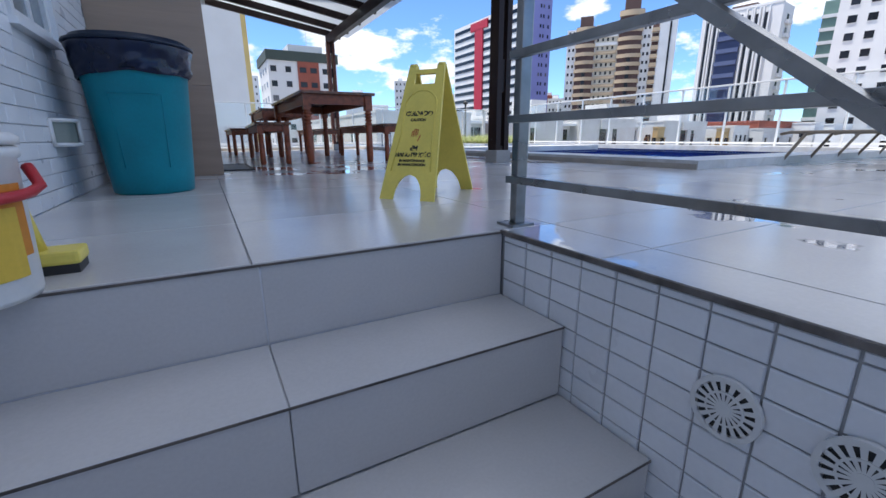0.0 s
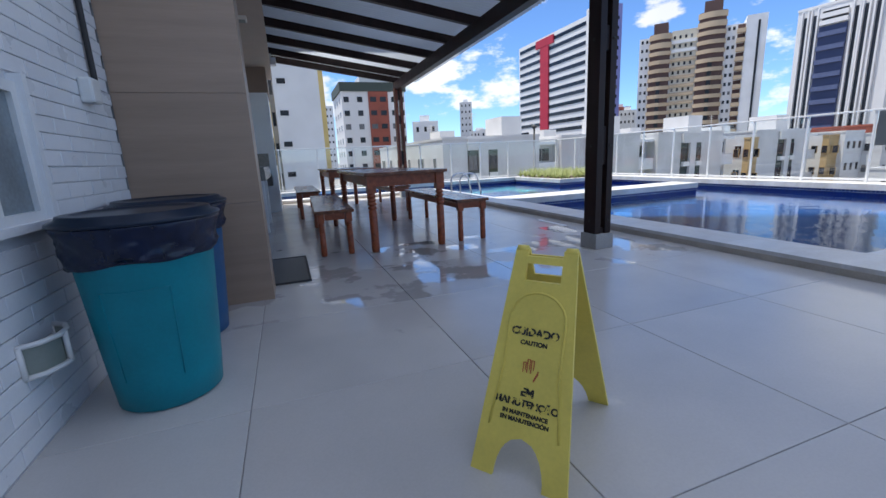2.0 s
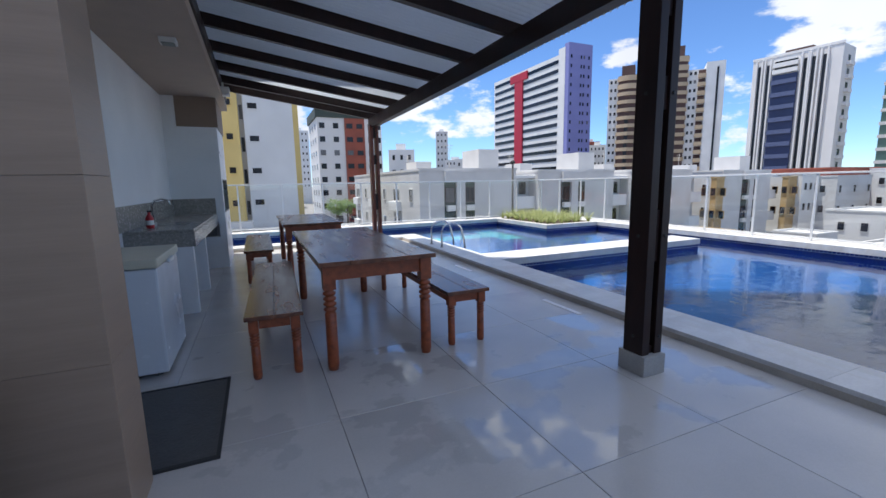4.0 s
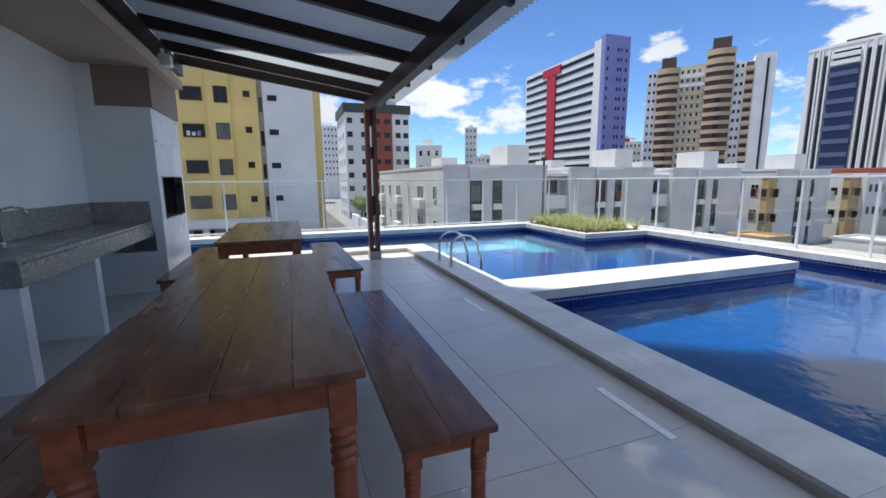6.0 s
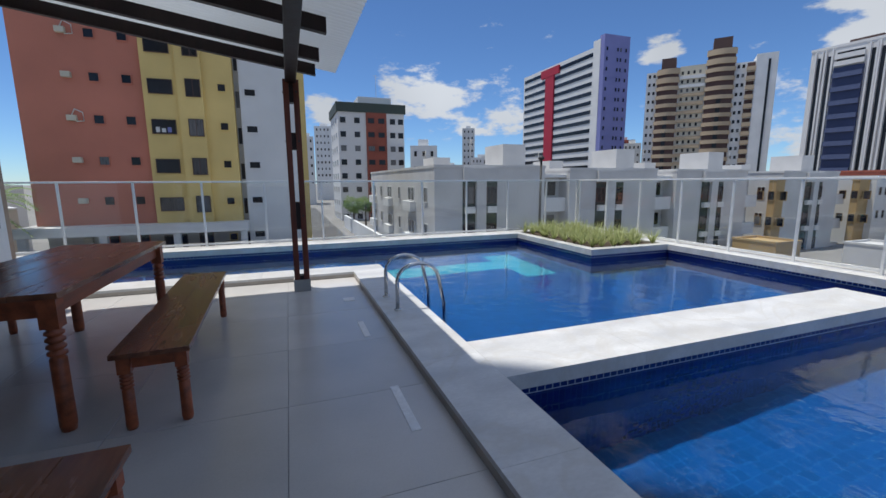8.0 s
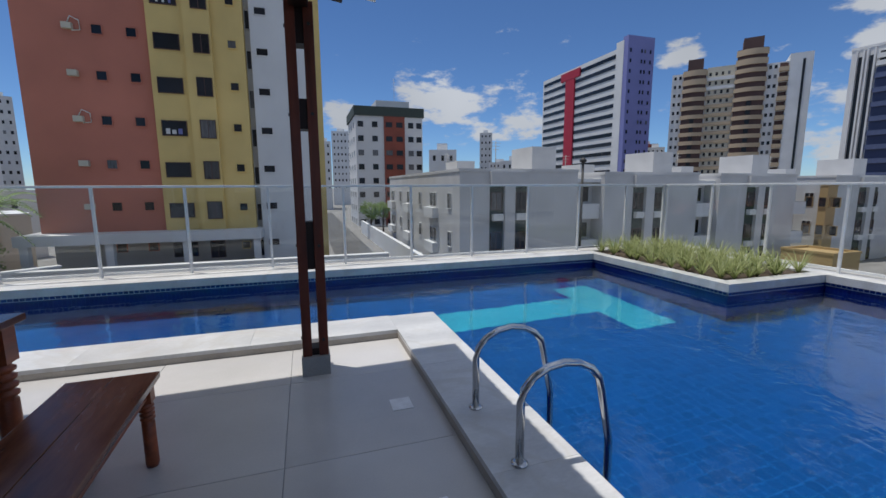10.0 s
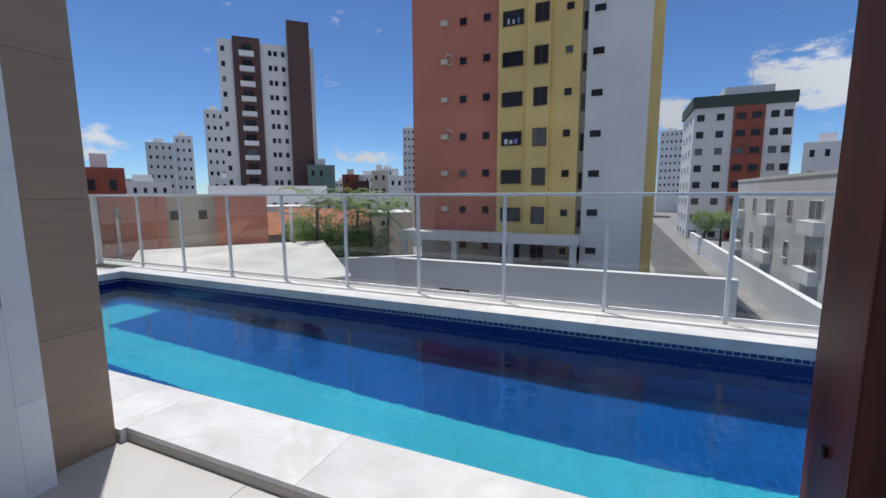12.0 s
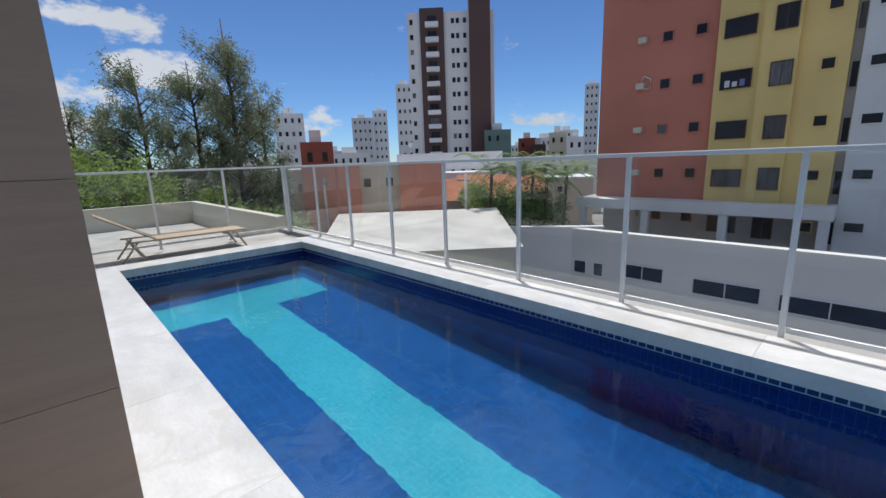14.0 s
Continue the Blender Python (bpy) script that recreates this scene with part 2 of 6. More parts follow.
POOLY = tiled("pool_wall_tile_y", (0.003, 0.013, 0.15), (0.02, 0.05, 0.19), 0.05, 0.05, axis="yz", gap=0.0022)
POOLF = tiled("pool_floor_tile", (0.0025, 0.05, 0.178), (0.007, 0.068, 0.205), 0.1, 0.1, axis="xy", gap=0.004, lo=0.86, hi=1.08)
MOSAIC = mat("blue_glazed_mosaic", (0.006, 0.026, 0.17), 0.12, vary=0.25, scale=3, each=0.2)
PALEJOINT = mat("pale_mosaic_grout", (0.46, 0.53, 0.62), 0.8, vary=0.2, scale=6)
POOLPALE = tiled("pool_pale_tile", (0.032, 0.265, 0.335), (0.055, 0.29, 0.36), 0.05, 0.05, axis="xy", gap=0.002, lo=0.92, hi=1.05)
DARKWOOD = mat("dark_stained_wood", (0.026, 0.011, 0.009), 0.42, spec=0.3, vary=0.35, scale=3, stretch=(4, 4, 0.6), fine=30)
LITPOSTWOOD = mat("lit_red_wood", (0.17, 0.038, 0.019), 0.34, spec=0.35, vary=0.4, scale=3, stretch=(5, 5, 0.5), fine=30)
REDWOOD = mat("red_brown_wood", (0.36, 0.085, 0.028), 0.38, vary=0.4, scale=4, stretch=(5, 0.7, 5), fine=35)
TOPWOOD = mat("worn_brown_wood", (0.235, 0.088, 0.043), 0.23, vary=0.5, scale=2.6, stretch=(4, 0.7, 4), fine=26, rvar=0.18, tint=(0.1, 0.034, 0.018))
STEEL = mat("brushed_steel", (0.36, 0.355, 0.34), 0.3, 1.0, vary=0.3, scale=6, rvar=0.15, bump=0.15, fine=25)
CHROME = mat("polished_steel", (0.6, 0.61, 0.62), 0.14, 1.0, vary=0.05)
ALU = mat("white_aluminium", (0.74, 0.75, 0.75), 0.4, vary=0.05)
SHEET = mat("corrugated_sheet", (0.62, 0.64, 0.66), 0.45, vary=0.12, scale=1.5)
st_ = SHEET.node_tree
tl_ = st_.nodes.new("ShaderNodeBsdfTranslucent")
tl_.inputs["Color"].default_value = (0.84, 0.87, 0.9, 1)
mx_ = st_.nodes.new("ShaderNodeMixShader")
mx_.inputs[0].default_value = 0.58
st_.links.new(st_.nodes["Principled BSDF"].outputs[0], mx_.inputs[1])
st_.links.new(tl_.outputs[0], mx_.inputs[2])
st_.links.new(mx_.outputs[0], st_.nodes["Material Output"].inputs["Surface"])
GLASS = glass("fence_glass", (0.94, 0.965, 0.965))
DARKGLASS = mat("window_glass", (0.018, 0.02, 0.026), 0.2, spec=0.3, vary=0.3, scale=0.6, bump=0, each=0.6)
CURTAIN = mat("curtained_glass", (0.12, 0.12, 0.125), 0.3, vary=0.4, scale=2.5, bump=0, each=0.4, stretch=(3, 1, 0.5))
TEAL = mat("teal_plastic", (0.002, 0.24, 0.3), 0.42, spec=0.3, vary=0.12, scale=5)
BLUEPL = mat("blue_plastic", (0.008, 0.09, 0.23), 0.4, vary=0.12)
BAG = mat("black_bag", (0.004, 0.011, 0.04), 0.24, rvar=0.06, vary=0.3, scale=30, bump=0.35, fine=18, spec=0.4, stretch=(1, 1, 0.5))
NAVY = mat("dark_blue_lid", (0.009, 0.019, 0.04), 0.3, vary=0.15, spec=0.3)
YELLOW = mat("yellow_plastic", (0.84, 0.68, 0.13), 0.45, vary=0.1, scale=6)
INK = mat("black_print", (0.02, 0.02, 0.018), 0.6, vary=0.1)
REDINK = mat("faded_red_print", (0.6, 0.12, 0.05), 0.6, vary=0.1)
WORNINK = mat("worn_black_print", (0.02, 0.02, 0.018), 0.6, vary=0.1)
wk = WORNINK.node_tree
wo_n = wk.nodes.new("ShaderNodeTexNoise")
wo_n.inputs["Scale"].default_value, wo_n.inputs["Detail"].default_value = 55.0, 4.0
wk.links.new(wk.nodes["Texture Coordinate"].outputs["Object"], wo_n.inputs["Vector"])
wo_r = wk.nodes.new("ShaderNodeMapRange")
wo_r.inputs["From Min"].default_value, wo_r.inputs["From Max"].default_value = 0.55, 0.6
wk.links.new(wo_n.outputs["Fac"], wo_r.inputs["Value"])
wo_m = wk.nodes.new("ShaderNodeMix")
wo_m.data_type = "RGBA"
wk.links.new(wo_r.outputs[0], wo_m.inputs["Factor"])
wk.links.new(wk.nodes["Principled BSDF"].inputs["Base Color"].links[0].from_socket, wo_m.inputs["A"])
wo_m.inputs["B"].default_value = (0.82, 0.66, 0.13, 1)
wk.links.new(wo_m.outputs["Result"], wk.nodes["Principled BSDF"].inputs["Base Color"])
GRANITE = mat("grey_granite", (0.33, 0.31, 0.28), 0.25, vary=0.3, scale=40)
IRON = mat("dark_iron", (0.03, 0.03, 0.03), 0.6, vary=0.2)
SOOT = mat("soot_brick", (0.06, 0.045, 0.04), 0.9, vary=0.4, scale=12)
CONC = mat("concrete", (0.44, 0.43, 0.41), 0.85, vary=0.2, scale=2)
ASPHALT = mat("city_ground", (0.28, 0.27, 0.255), 0.9, vary=0.25, scale=0.3)
ROAD = mat("worn_asphalt", (0.12, 0.118, 0.115), 0.9, vary=0.3, scale=0.6)
GREYRENDER = mat("grey_render", (0.6, 0.6, 0.6), 0.85, vary=0.12, scale=0.4)
LIGHTGREY = mat("pale_grey_render", (0.72, 0.73, 0.74), 0.85, vary=0.1, scale=0.3)
TERRA = mat("terracotta_render", (0.58, 0.215, 0.15), 0.85, vary=0.15, scale=0.25)
OCHRE = mat("ochre_render", (0.8, 0.6, 0.235), 0.85, vary=0.15, scale=0.25)
CREAM = mat("cream_render", (0.6, 0.56, 0.46), 0.85, vary=0.1, scale=0.3)
MUSTARD = mat("mustard_render", (0.46, 0.32, 0.15), 0.85, vary=0.15, scale=0.3)
BRICKRED = mat("red_brick_cladding", (0.32, 0.09, 0.06), 0.85, vary=0.2, scale=0.5)
LILAC = mat("violet_blue_render", (0.2, 0.215, 0.47), 0.8, vary=0.08, scale=0.2)
CRIMSON = mat("crimson_render", (0.4, 0.02, 0.05), 0.8, vary=0.08, scale=0.2)
TAN = mat("tan_render", (0.5, 0.39, 0.27), 0.85, vary=0.1, scale=0.2)
UMBER = mat("brown_render_and_shade", (0.1, 0.06, 0.055), 0.85, vary=0.12, scale=0.2)
FARWHITE = mat("far_white_render", (0.67, 0.67, 0.665), 0.85, vary=0.06, scale=0.2)
FARBLUE = mat("navy_cladding", (0.03, 0.045, 0.12), 0.5, vary=0.15, scale=0.3)
FARGREEN = mat("green_cladding", (0.15, 0.25, 0.215), 0.6, vary=0.15, scale=0.3)
CLAYROOF = mat("clay_roof", (0.4, 0.15, 0.07), 0.9, vary=0.3, scale=1.5)
FIBRE = mat("fibre_cement_roof", (0.6, 0.58, 0.55), 0.9, vary=0.2, scale=0.8)
GREENCAP = mat("green_render_and_shade", (0.055, 0.075, 0.065), 0.8, vary=0.15, scale=0.3)
BARK = mat("bark", (0.12, 0.085, 0.06), 0.9, vary=0.3, scale=8)
LEAFA = mat("needle_foliage", (0.26, 0.3, 0.18), 0.7, vary=0.5, scale=2)
LEAFB = mat("palm_foliage", (0.26, 0.38, 0.12), 0.6, vary=0.45, scale=2)
LEAFC = mat("planter_leaves", (0.5, 0.52, 0.24), 0.5, vary=0.5, scale=9, tint=(0.2, 0.27, 0.08))
LEAFD = mat("bright_foliage", (0.27, 0.38, 0.1), 0.6, vary=0.5, scale=1.5)
for lf in (LEAFA, LEAFB, LEAFC, LEAFD):
    lt = lf.node_tree
    lb = lt.nodes["Principled BSDF"]
    thin = lt.nodes.new("ShaderNodeBsdfTranslucent")
    lt.links.new(lb.inputs["Base Color"].links[0].from_socket, thin.inputs["Color"])
    lx_ = lt.nodes.new("ShaderNodeMixShader")
    lx_.inputs[0].default_value = 0.4
    lt.links.new(lb.outputs[0], lx_.inputs[1])
    lt.links.new(thin.outputs[0], lx_.inputs[2])
    lt.links.new(lx_.outputs[0], lt.nodes["Material Output"].inputs["Surface"])
FARTEAL = mat("grey_green_render", (0.11, 0.18, 0.16), 0.8, vary=0.12, scale=0.3)
STRAP = mat("beige_sling", (0.42, 0.34, 0.25), 0.8, vary=0.15)
WHITEPL = mat("white_plastic", (0.72, 0.72, 0.7), 0.4, vary=0.05)
FRIDGE = mat("white_enamel", (0.7, 0.73, 0.77), 0.25, vary=0.04)
ORANGE = mat("orange_label", (0.7, 0.25, 0.02), 0.5, vary=0.15)
MARIGOLD = mat("yellow_label", (0.75, 0.5, 0.06), 0.5, vary=0.12)
REDPL = mat("red_plastic", (0.5, 0.02, 0.03), 0.4, vary=0.1)
MARKT = mat("pale_strip", (0.85, 0.86, 0.88), 0.6, vary=0.12, scale=20)
PALEPANE = mat("pale_window_glass", (0.26, 0.31, 0.34), 0.12, vary=0.25, scale=3, bump=0)
SCREEN = mat("frosted_pane", (0.22, 0.25, 0.22), 0.5, vary=0.1)


def floor_material(name, wet):
    """Satin grey porcelain; wet: how far thin films of water make it glossy in irregular pools."""
    m = mat(name, (0.57, 0.553, 0.535), 0.21, vary=0.09, scale=1.6, bump=0.02, fine=120, each=0.025)
    t = m.node_tree
    b = t.nodes["Principled BSDF"]
    g = t.nodes.new("ShaderNodeNewGeometry")
    n = t.nodes.new("ShaderNodeTexNoise")
    n.inputs["Scale"].default_value, n.inputs["Detail"].default_value, n.inputs["Roughness"].default_value = 1.7, 5.0, 0.55
    t.links.new(g.outputs["Position"], n.inputs["Vector"])
    mr = t.nodes.new("ShaderNodeMapRange")
    mr.inputs["From Min"].default_value, mr.inputs["From Max"].default_value = 0.6 - wet, 0.625 - wet
    t.links.new(n.outputs["Fac"], mr.inputs["Value"])
    mx = t.nodes.new("ShaderNodeMix")
    t.links.new(mr.outputs[0], mx.inputs["Factor"])
    t.links.new(b.inputs["Roughness"].links[0].from_socket, mx.inputs["A"])
    mx.inputs["B"].default_value = 0.03
    t.links.new(mx.outputs["Result"], b.inputs["Roughness"])
    t.links.new(mr.outputs[0], b.inputs["Coat Weight"])
    b.inputs["Coat Roughness"].default_value = 0.02
    dk = t.nodes.new("ShaderNodeMix")
    dk.data_type, dk.blend_type = "RGBA", "MULTIPLY"
    t.links.new(mr.outputs[0], dk.inputs["Factor"])
    t.links.new(b.inputs["Base Color"].links[0].from_socket, dk.inputs["A"])
    dk.inputs["B"].default_value = (0.95, 0.95, 0.955, 1)
    t.links.new(dk.outputs["Result"], b.inputs["Base Color"])
    return m


FLOORWET = floor_material("wet_porcelain", 0.075)
FLOORDAMP = floor_material("damp_porcelain", -0.07)
FLOORPUDDLE = floor_material("puddled_porcelain", 0.0)
FLOORDRY = floor_material("porcelain", -0.15)

wm = glass("pool_water", (0.5, 0.82, 0.97), 1.33, 0.0)
wt = wm.node_tree
wg = wt.nodes.new("ShaderNodeNewGeometry")
w1 = wt.nodes.new("ShaderNodeTexNoise")
w1.inputs["Scale"].default_value, w1.inputs["Detail"].default_value = 3.6, 4.0
wt.links.new(wg.outputs["Position"], w1.inputs["Vector"])
wb = wt.nodes.new("ShaderNodeBump")
wb.inputs["Strength"].default_value, wb.inputs["Distance"].default_value = 0.34, 0.02
wt.links.new(w1.outputs["Fac"], wb.inputs["Height"])
wt.links.new(wb.outputs[0], wt.nodes["Principled BSDF"].inputs["Normal"])
WATER = wm


# ---- mesh helpers ----
def bx(bm, x0, x1, y0, y1, z0, z1, bev=0.0):
    vs = [bm.verts.new(p) for p in ((x0, y0, z0), (x1, y0, z0), (x1, y1, z0), (x0, y1, z0), (x0, y0, z1), (x1, y0, z1), (x1, y1, z1), (x0, y1, z1))]
    fs = [bm.faces.new([vs[i] for i in q]) for q in ((3, 2, 1, 0), (4, 5, 6, 7), (0, 1, 5, 4), (1, 2, 6, 5), (2, 3, 7, 6), (3, 0, 4, 7))]
    if bev:
        es = list({e for f in fs for e in f.edges})
        bmesh.ops.bevel(bm, geom=es, offset=bev, segments=2, affect="EDGES", profile=0.6)
    return vs


def box(*a, bev=0.0):
    bm = bmesh.new()
    bx(bm, *a, bev=bev)
    return bm


def tube(bm, pts, r, n=8, close=True):
    pts = [Vector(p) for p in pts]
    rs = r if isinstance(r, (list, tuple)) else [r] * len(pts)
    rings = []
    ref = Vector((0.13, 0.29, 0.95))
    for i, p in enumerate(pts):
        d = (pts[min(i + 1, len(pts) - 1)] - pts[max(i - 1, 0)]).normalized()
        a = d.cross(ref)
        a = a.normalized() if a.length > 1e-3 else d.orthogonal().normalized()
        b = d.cross(a)
        rings.append([bm.verts.new(p + rs[i] * (math.cos(k * math.tau / n) * a + math.sin(k * math.tau / n) * b)) for k in range(n)])
    for r0, r1 in zip(rings, rings[1:]):
        for k in range(n):
            bm.faces.new((r0[k], r0[(k + 1) % n], r1[(k + 1) % n], r1[k])).smooth = True
    if close:
        bm.faces.new(rings[0][::-1])
        bm.faces.new(rings[-1])
    return bm


def lathe(bm, prof, cx=0.0, cy=0.0, n=24, caps=True):
    """A turned shape; rows of (radius, height)."""
    rings = []
    for r, z in prof:
        rings.append([bm.verts.new((cx + r * math.cos(k * math.tau / n), cy + r * math.sin(k * math.tau / n), z)) for k in range(n)])
    for r0, r1 in zip(rings, rings[1:]):
        for k in range(n):
            bm.faces.new((r0[k], r0[(k + 1) % n], r1[(k + 1) % n], r1[k])).smooth = True
    if caps:
        bm.faces.new(rings[0][::-1])
        bm.faces.new(rings[-1])
    return bm


def mesh_of(name, bm, material):
    me = bpy.data.meshes.new(name)
    if name != "water":
        bmesh.ops.recalc_face_normals(bm, faces=bm.faces)
    bm.to_mesh(me)
    bm.free()
    me.materials.append(material)
    return me


def part(name, bm, material, parent, label=""):
    ob = new(name, bm if isinstance(bm, bpy.types.Mesh) else mesh_of(name, bm, material))
    ob.parent = parent
    return tagged(ob, label) if label else ob


def thing(name, label, category, loc=(0, 0, 0), rz=0.0, group="", kind=""):
    ob = new(name)
    ob.matrix_basis = pose(*loc, 0, 0, rz)
    return tagged(ob, label, category, group, kind)


def solid(name, bm, material, label, category, group="", kind=""):
    return tagged(new(name, mesh_of(name, bm, material)), label, category, group, kind)


def piece(name, me, parent, m):
    ob = new(name, me)
    ob.parent = parent
    ob.matrix_basis = m
    return ob


MESHES = {}


def tile_mesh(w, d, h, material, chamfer=0.002):
    """A thin tile lying flat, top at 0, with a chamfered rim; shared between alike pieces."""
    key = (round(w, 3), round(d, 3), h, material.name)
    if key not in MESHES:
        c = chamfer
        vs = []
        for x0, y0, z in ((0, 0, -h), (0, 0, -c), (c, c, 0)):
            vs += [(x0 - w / 2, y0 - d / 2, z), (w / 2 - x0, y0 - d / 2, z), (w / 2 - x0, d / 2 - y0, z), (x0 - w / 2, d / 2 - y0, z)]
        fs = [(8, 9, 10, 11)]
        for a in (0, 4):
            fs += [(a + i, a + (i + 1) % 4, a + 4 + (i + 1) % 4, a + 4 + i) for i in range(4)]
        me = bpy.data.meshes.new("tile")
        me.from_pydata(vs, [], fs)
        me.materials.append(material)
        MESHES[key] = me
    return MESHES[key]


def upright(x, y, z, facing):
    """Pose that stands a flat tile up on a wall. facing: the wall's outward axis."""
    return {"+x": pose(x, y, z, 90, 0, 90), "-y": pose(x, y, z, 90, 0, 0), "+y": pose(x, y, z, 90, 0, 180), "-x": pose(x, y, z, 90, 0, -90)}[facing]


# ---- structure: terrace, stairs, walls, pool ----
XW, XS, XC = -0.60, 0.78, 3.75          # white wall, stair flank, outer edge of the pool rim
POOL_X, POOL_E = 4.19, 10.12            # inner rim faces
RIM, WATER_Z, BOT = 0.08, -0.14, -1.15
S_OUT, S_IN, ISL_S, ISL_N = 1.0, 1.45, 6.70, 7.36
N_SIN, N_IN, N_OUT, W_IN = 10.83, 13.45, 13.80, -5.3
PL_X, PL_Y = 8.21, 10.71                # planter corner

bm = bmesh.new()
bx(bm, XW, XC, -0.115, 10.41, -0.3, -0.008)
bx(bm, XS + 0.09, 16.0, -6.0, -0.115, -0.3, -0.008)
bx(bm, XC, 16.0, -0.115, S_OUT, -0.3, -0.008)
floor = solid("floor", bm, DARKGROUT, "grey porcelain terrace floor with wet patches", "floor", kind="structure")

bm = bmesh.new()
for i in range(5):
    z = -0.207 * (i + 1)
    bx(bm, XW - 0.3, XS, -0.115 - 0.284 * (i + 1) - (2.0 if i == 4 else 0), -0.115 - 0.284 * i, z - 0.3, z - 0.008)
bx(bm, XW - 0.3, XS, -0.13, -0.10, -0.3, -0.012)
stairs = solid("stairs", bm, PALEGROUT, "grey porcelain steps down from the terrace", "stairs", kind="structure")

wall_w = solid("wall_west", box(-3.0, XW - 0.012, -4.0, 3.1, -2.2, 3.2), WHITEJOINT, "white glazed brick wall of the tower's base", "wall", kind="structure")
# unseen tower: setback lets skylight in, upper overhang holds the pool's shadow edge
bm = bmesh.new()
bx(bm, -12.0, XW - 0.004, -6.0, 2.79, 3.2, 16.0)
bx(bm, -12.0, 0.0, 2.79, 10.0, 3.25, 16.0)
bx(bm, -12.0, 0.0, -6.0, 10.0, 16.0, 44.0)
tower = solid("wall_tower", bm, FARWHITE, "unseen tower mass above the terrace wall, shaped for its shadow", "wall", kind="structure")
wall_s = solid("wall_south", box(-3.0, 5.5, -5.2, -5.0, -2.2, 1.1), LIGHTGREY, "plain rendered wall behind the stairs", "wall", kind="structure")
wall_back = solid("wall_gourmet", box(-3.0, -0.58, 3.1, 10.04, -0.3, 3.2), WHITE, "white tiled back wall of the barbecue area", "wall", kind="structure")
pier = solid("wall_pier", box(XW - 0.1, 0.108, 2.802, 3.078, -0.2, 3.25), DARKGROUT, "brown wood-look tiled pier", "wall", kind="structure")
endwall = solid("wall_end", box(-1.2, 0.018, 10.052, 10.36, -0.2, 3.25), DARKGROUT, "brown wood-look tiled end wall by the pool", "wall", kind="structure")
flank = solid("wall_flank", box(XS + 0.009, XS + 0.1, -4.0, -0.115, -2.2, -0.012), GROUT, "white tiled flank wall beside the stairs", "wall", kind="structure")
west_slab = solid("ground_deck", box(-7.2, -1.2, 6.0, 10.4, -0.3, -0.004), CONC, "grey deck beside the lap pool", "deck", kind="structure")
soffit = solid("ceiling", box(-0.58, 0.27, 3.09, 10.04, 2.73, 2.85), SOFFIT, "plain taupe soffit above the barbecue counter", "ceiling", kind="structure")

# pool shell: one thing per wall run
pool = thing("pool", "blue mosaic tiled swimming pool with marble rim", "pool", kind="structure")


def pool_wall(x0, x1, y0, y1, z0=BOT, z1=RIM - 0.032):
    m = POOLX if (x1 - x0) > (y1 - y0) else POOLY
    part("pool_wall", box(x0, x1, y0, y1, z0, z1), m, pool)


pool_wall(XC + 0.02, POOL_X, S_IN, N_SIN)
pool_wall(XC + 0.02, POOL_E + 0.3, S_OUT + 0.02, S_IN)
pool_wall(POOL_E, POOL_E + 0.3, S_IN, PL_Y)
pool_wall(POOL_X, 9.02, ISL_S + 0.02, ISL_N - 0.02)
pool_wall(0.02, XC + 0.02, 10.44, N_SIN)
pool_wall(W_IN, 0.02, 10.44, N_SIN)
pool_wall(W_IN - 0.4, W_IN, 10.4, N_OUT)
pool_wall(W_IN, PL_X, N_IN, N_OUT)
pool_wall(PL_X + 0.02, POOL_E + 0.3, PL_Y + 0.02, PL_Y + 0.3)
pool_wall(PL_X + 0.02, PL_X + 0.3, PL_Y + 0.3, N_OUT)
part("pool_floor", box(W_IN - 0.4, POOL_E + 0.3, S_OUT, N_OUT, BOT - 0.2, BOT), POOLF, pool)
bm = bmesh.new()
bx(bm, -4.75, 7.65, 11.70, 12.37, BOT, BOT + 0.006)
bx(bm, -4.75, -3.88, 12.37, 13.15, BOT, BOT + 0.006)
bx(bm, -4.75, -3.88, 10.95, 11.70, BOT, BOT + 0.006)
bx(bm, 6.98, 7.65, 10.95, 11.70, BOT, BOT + 0.006)
bx(bm, 6.98, 7.65, 12.37, 12.89, BOT, BOT + 0.006)
part("pool_inlay", bm, POOLPALE, pool, "pale cyan inlaid strip")
bm = bmesh.new()
for q in ((POOL_X, POOL_E, S_IN, ISL_S + 0.02), (9.02, POOL_E, ISL_S + 0.02, ISL_N - 0.02), (POOL_X, POOL_E, ISL_N - 0.02, PL_Y + 0.02), (POOL_X, PL_X, PL_Y + 0.02, N_SIN), (W_IN, PL_X + 0.02, N_SIN, N_IN)):
    bm.faces.new([bm.verts.new(p) for p in ((q[0], q[2], WATER_Z), (q[1], q[2], WATER_Z), (q[1], q[3], WATER_Z), (q[0], q[3], WATER_Z))])
water = solid("water", bm, WATER, "clear blue pool water with light ripples", "water", kind="structure")
if water.data.polygons[0].normal.z < 0:
    water.data.flip_normals()
water.visible_shadow = False

# marble rim slabs
rim = thing("pool_rim", "white veined marble pool rim slabs", "pool rim", kind="structure")


def slabs(x0, x1, y0, y1, along, step=1.2, z=RIM, th=0.032):
    a, b = (x0, x1) if along == "x" else (y0, y1)
    n = max(1, round((b - a) / step))
    for i in range(n):
        p, q = a + (b - a) * i / n + 0.0006, a + (b - a) * (i + 1) / n - 0.0006
        bb = (p, q, y0, y1) if along == "x" else (x0, x1, p, q)
        part("slab", box(*bb, z - z - th, z, bev=0.002), MARBLE, rim)


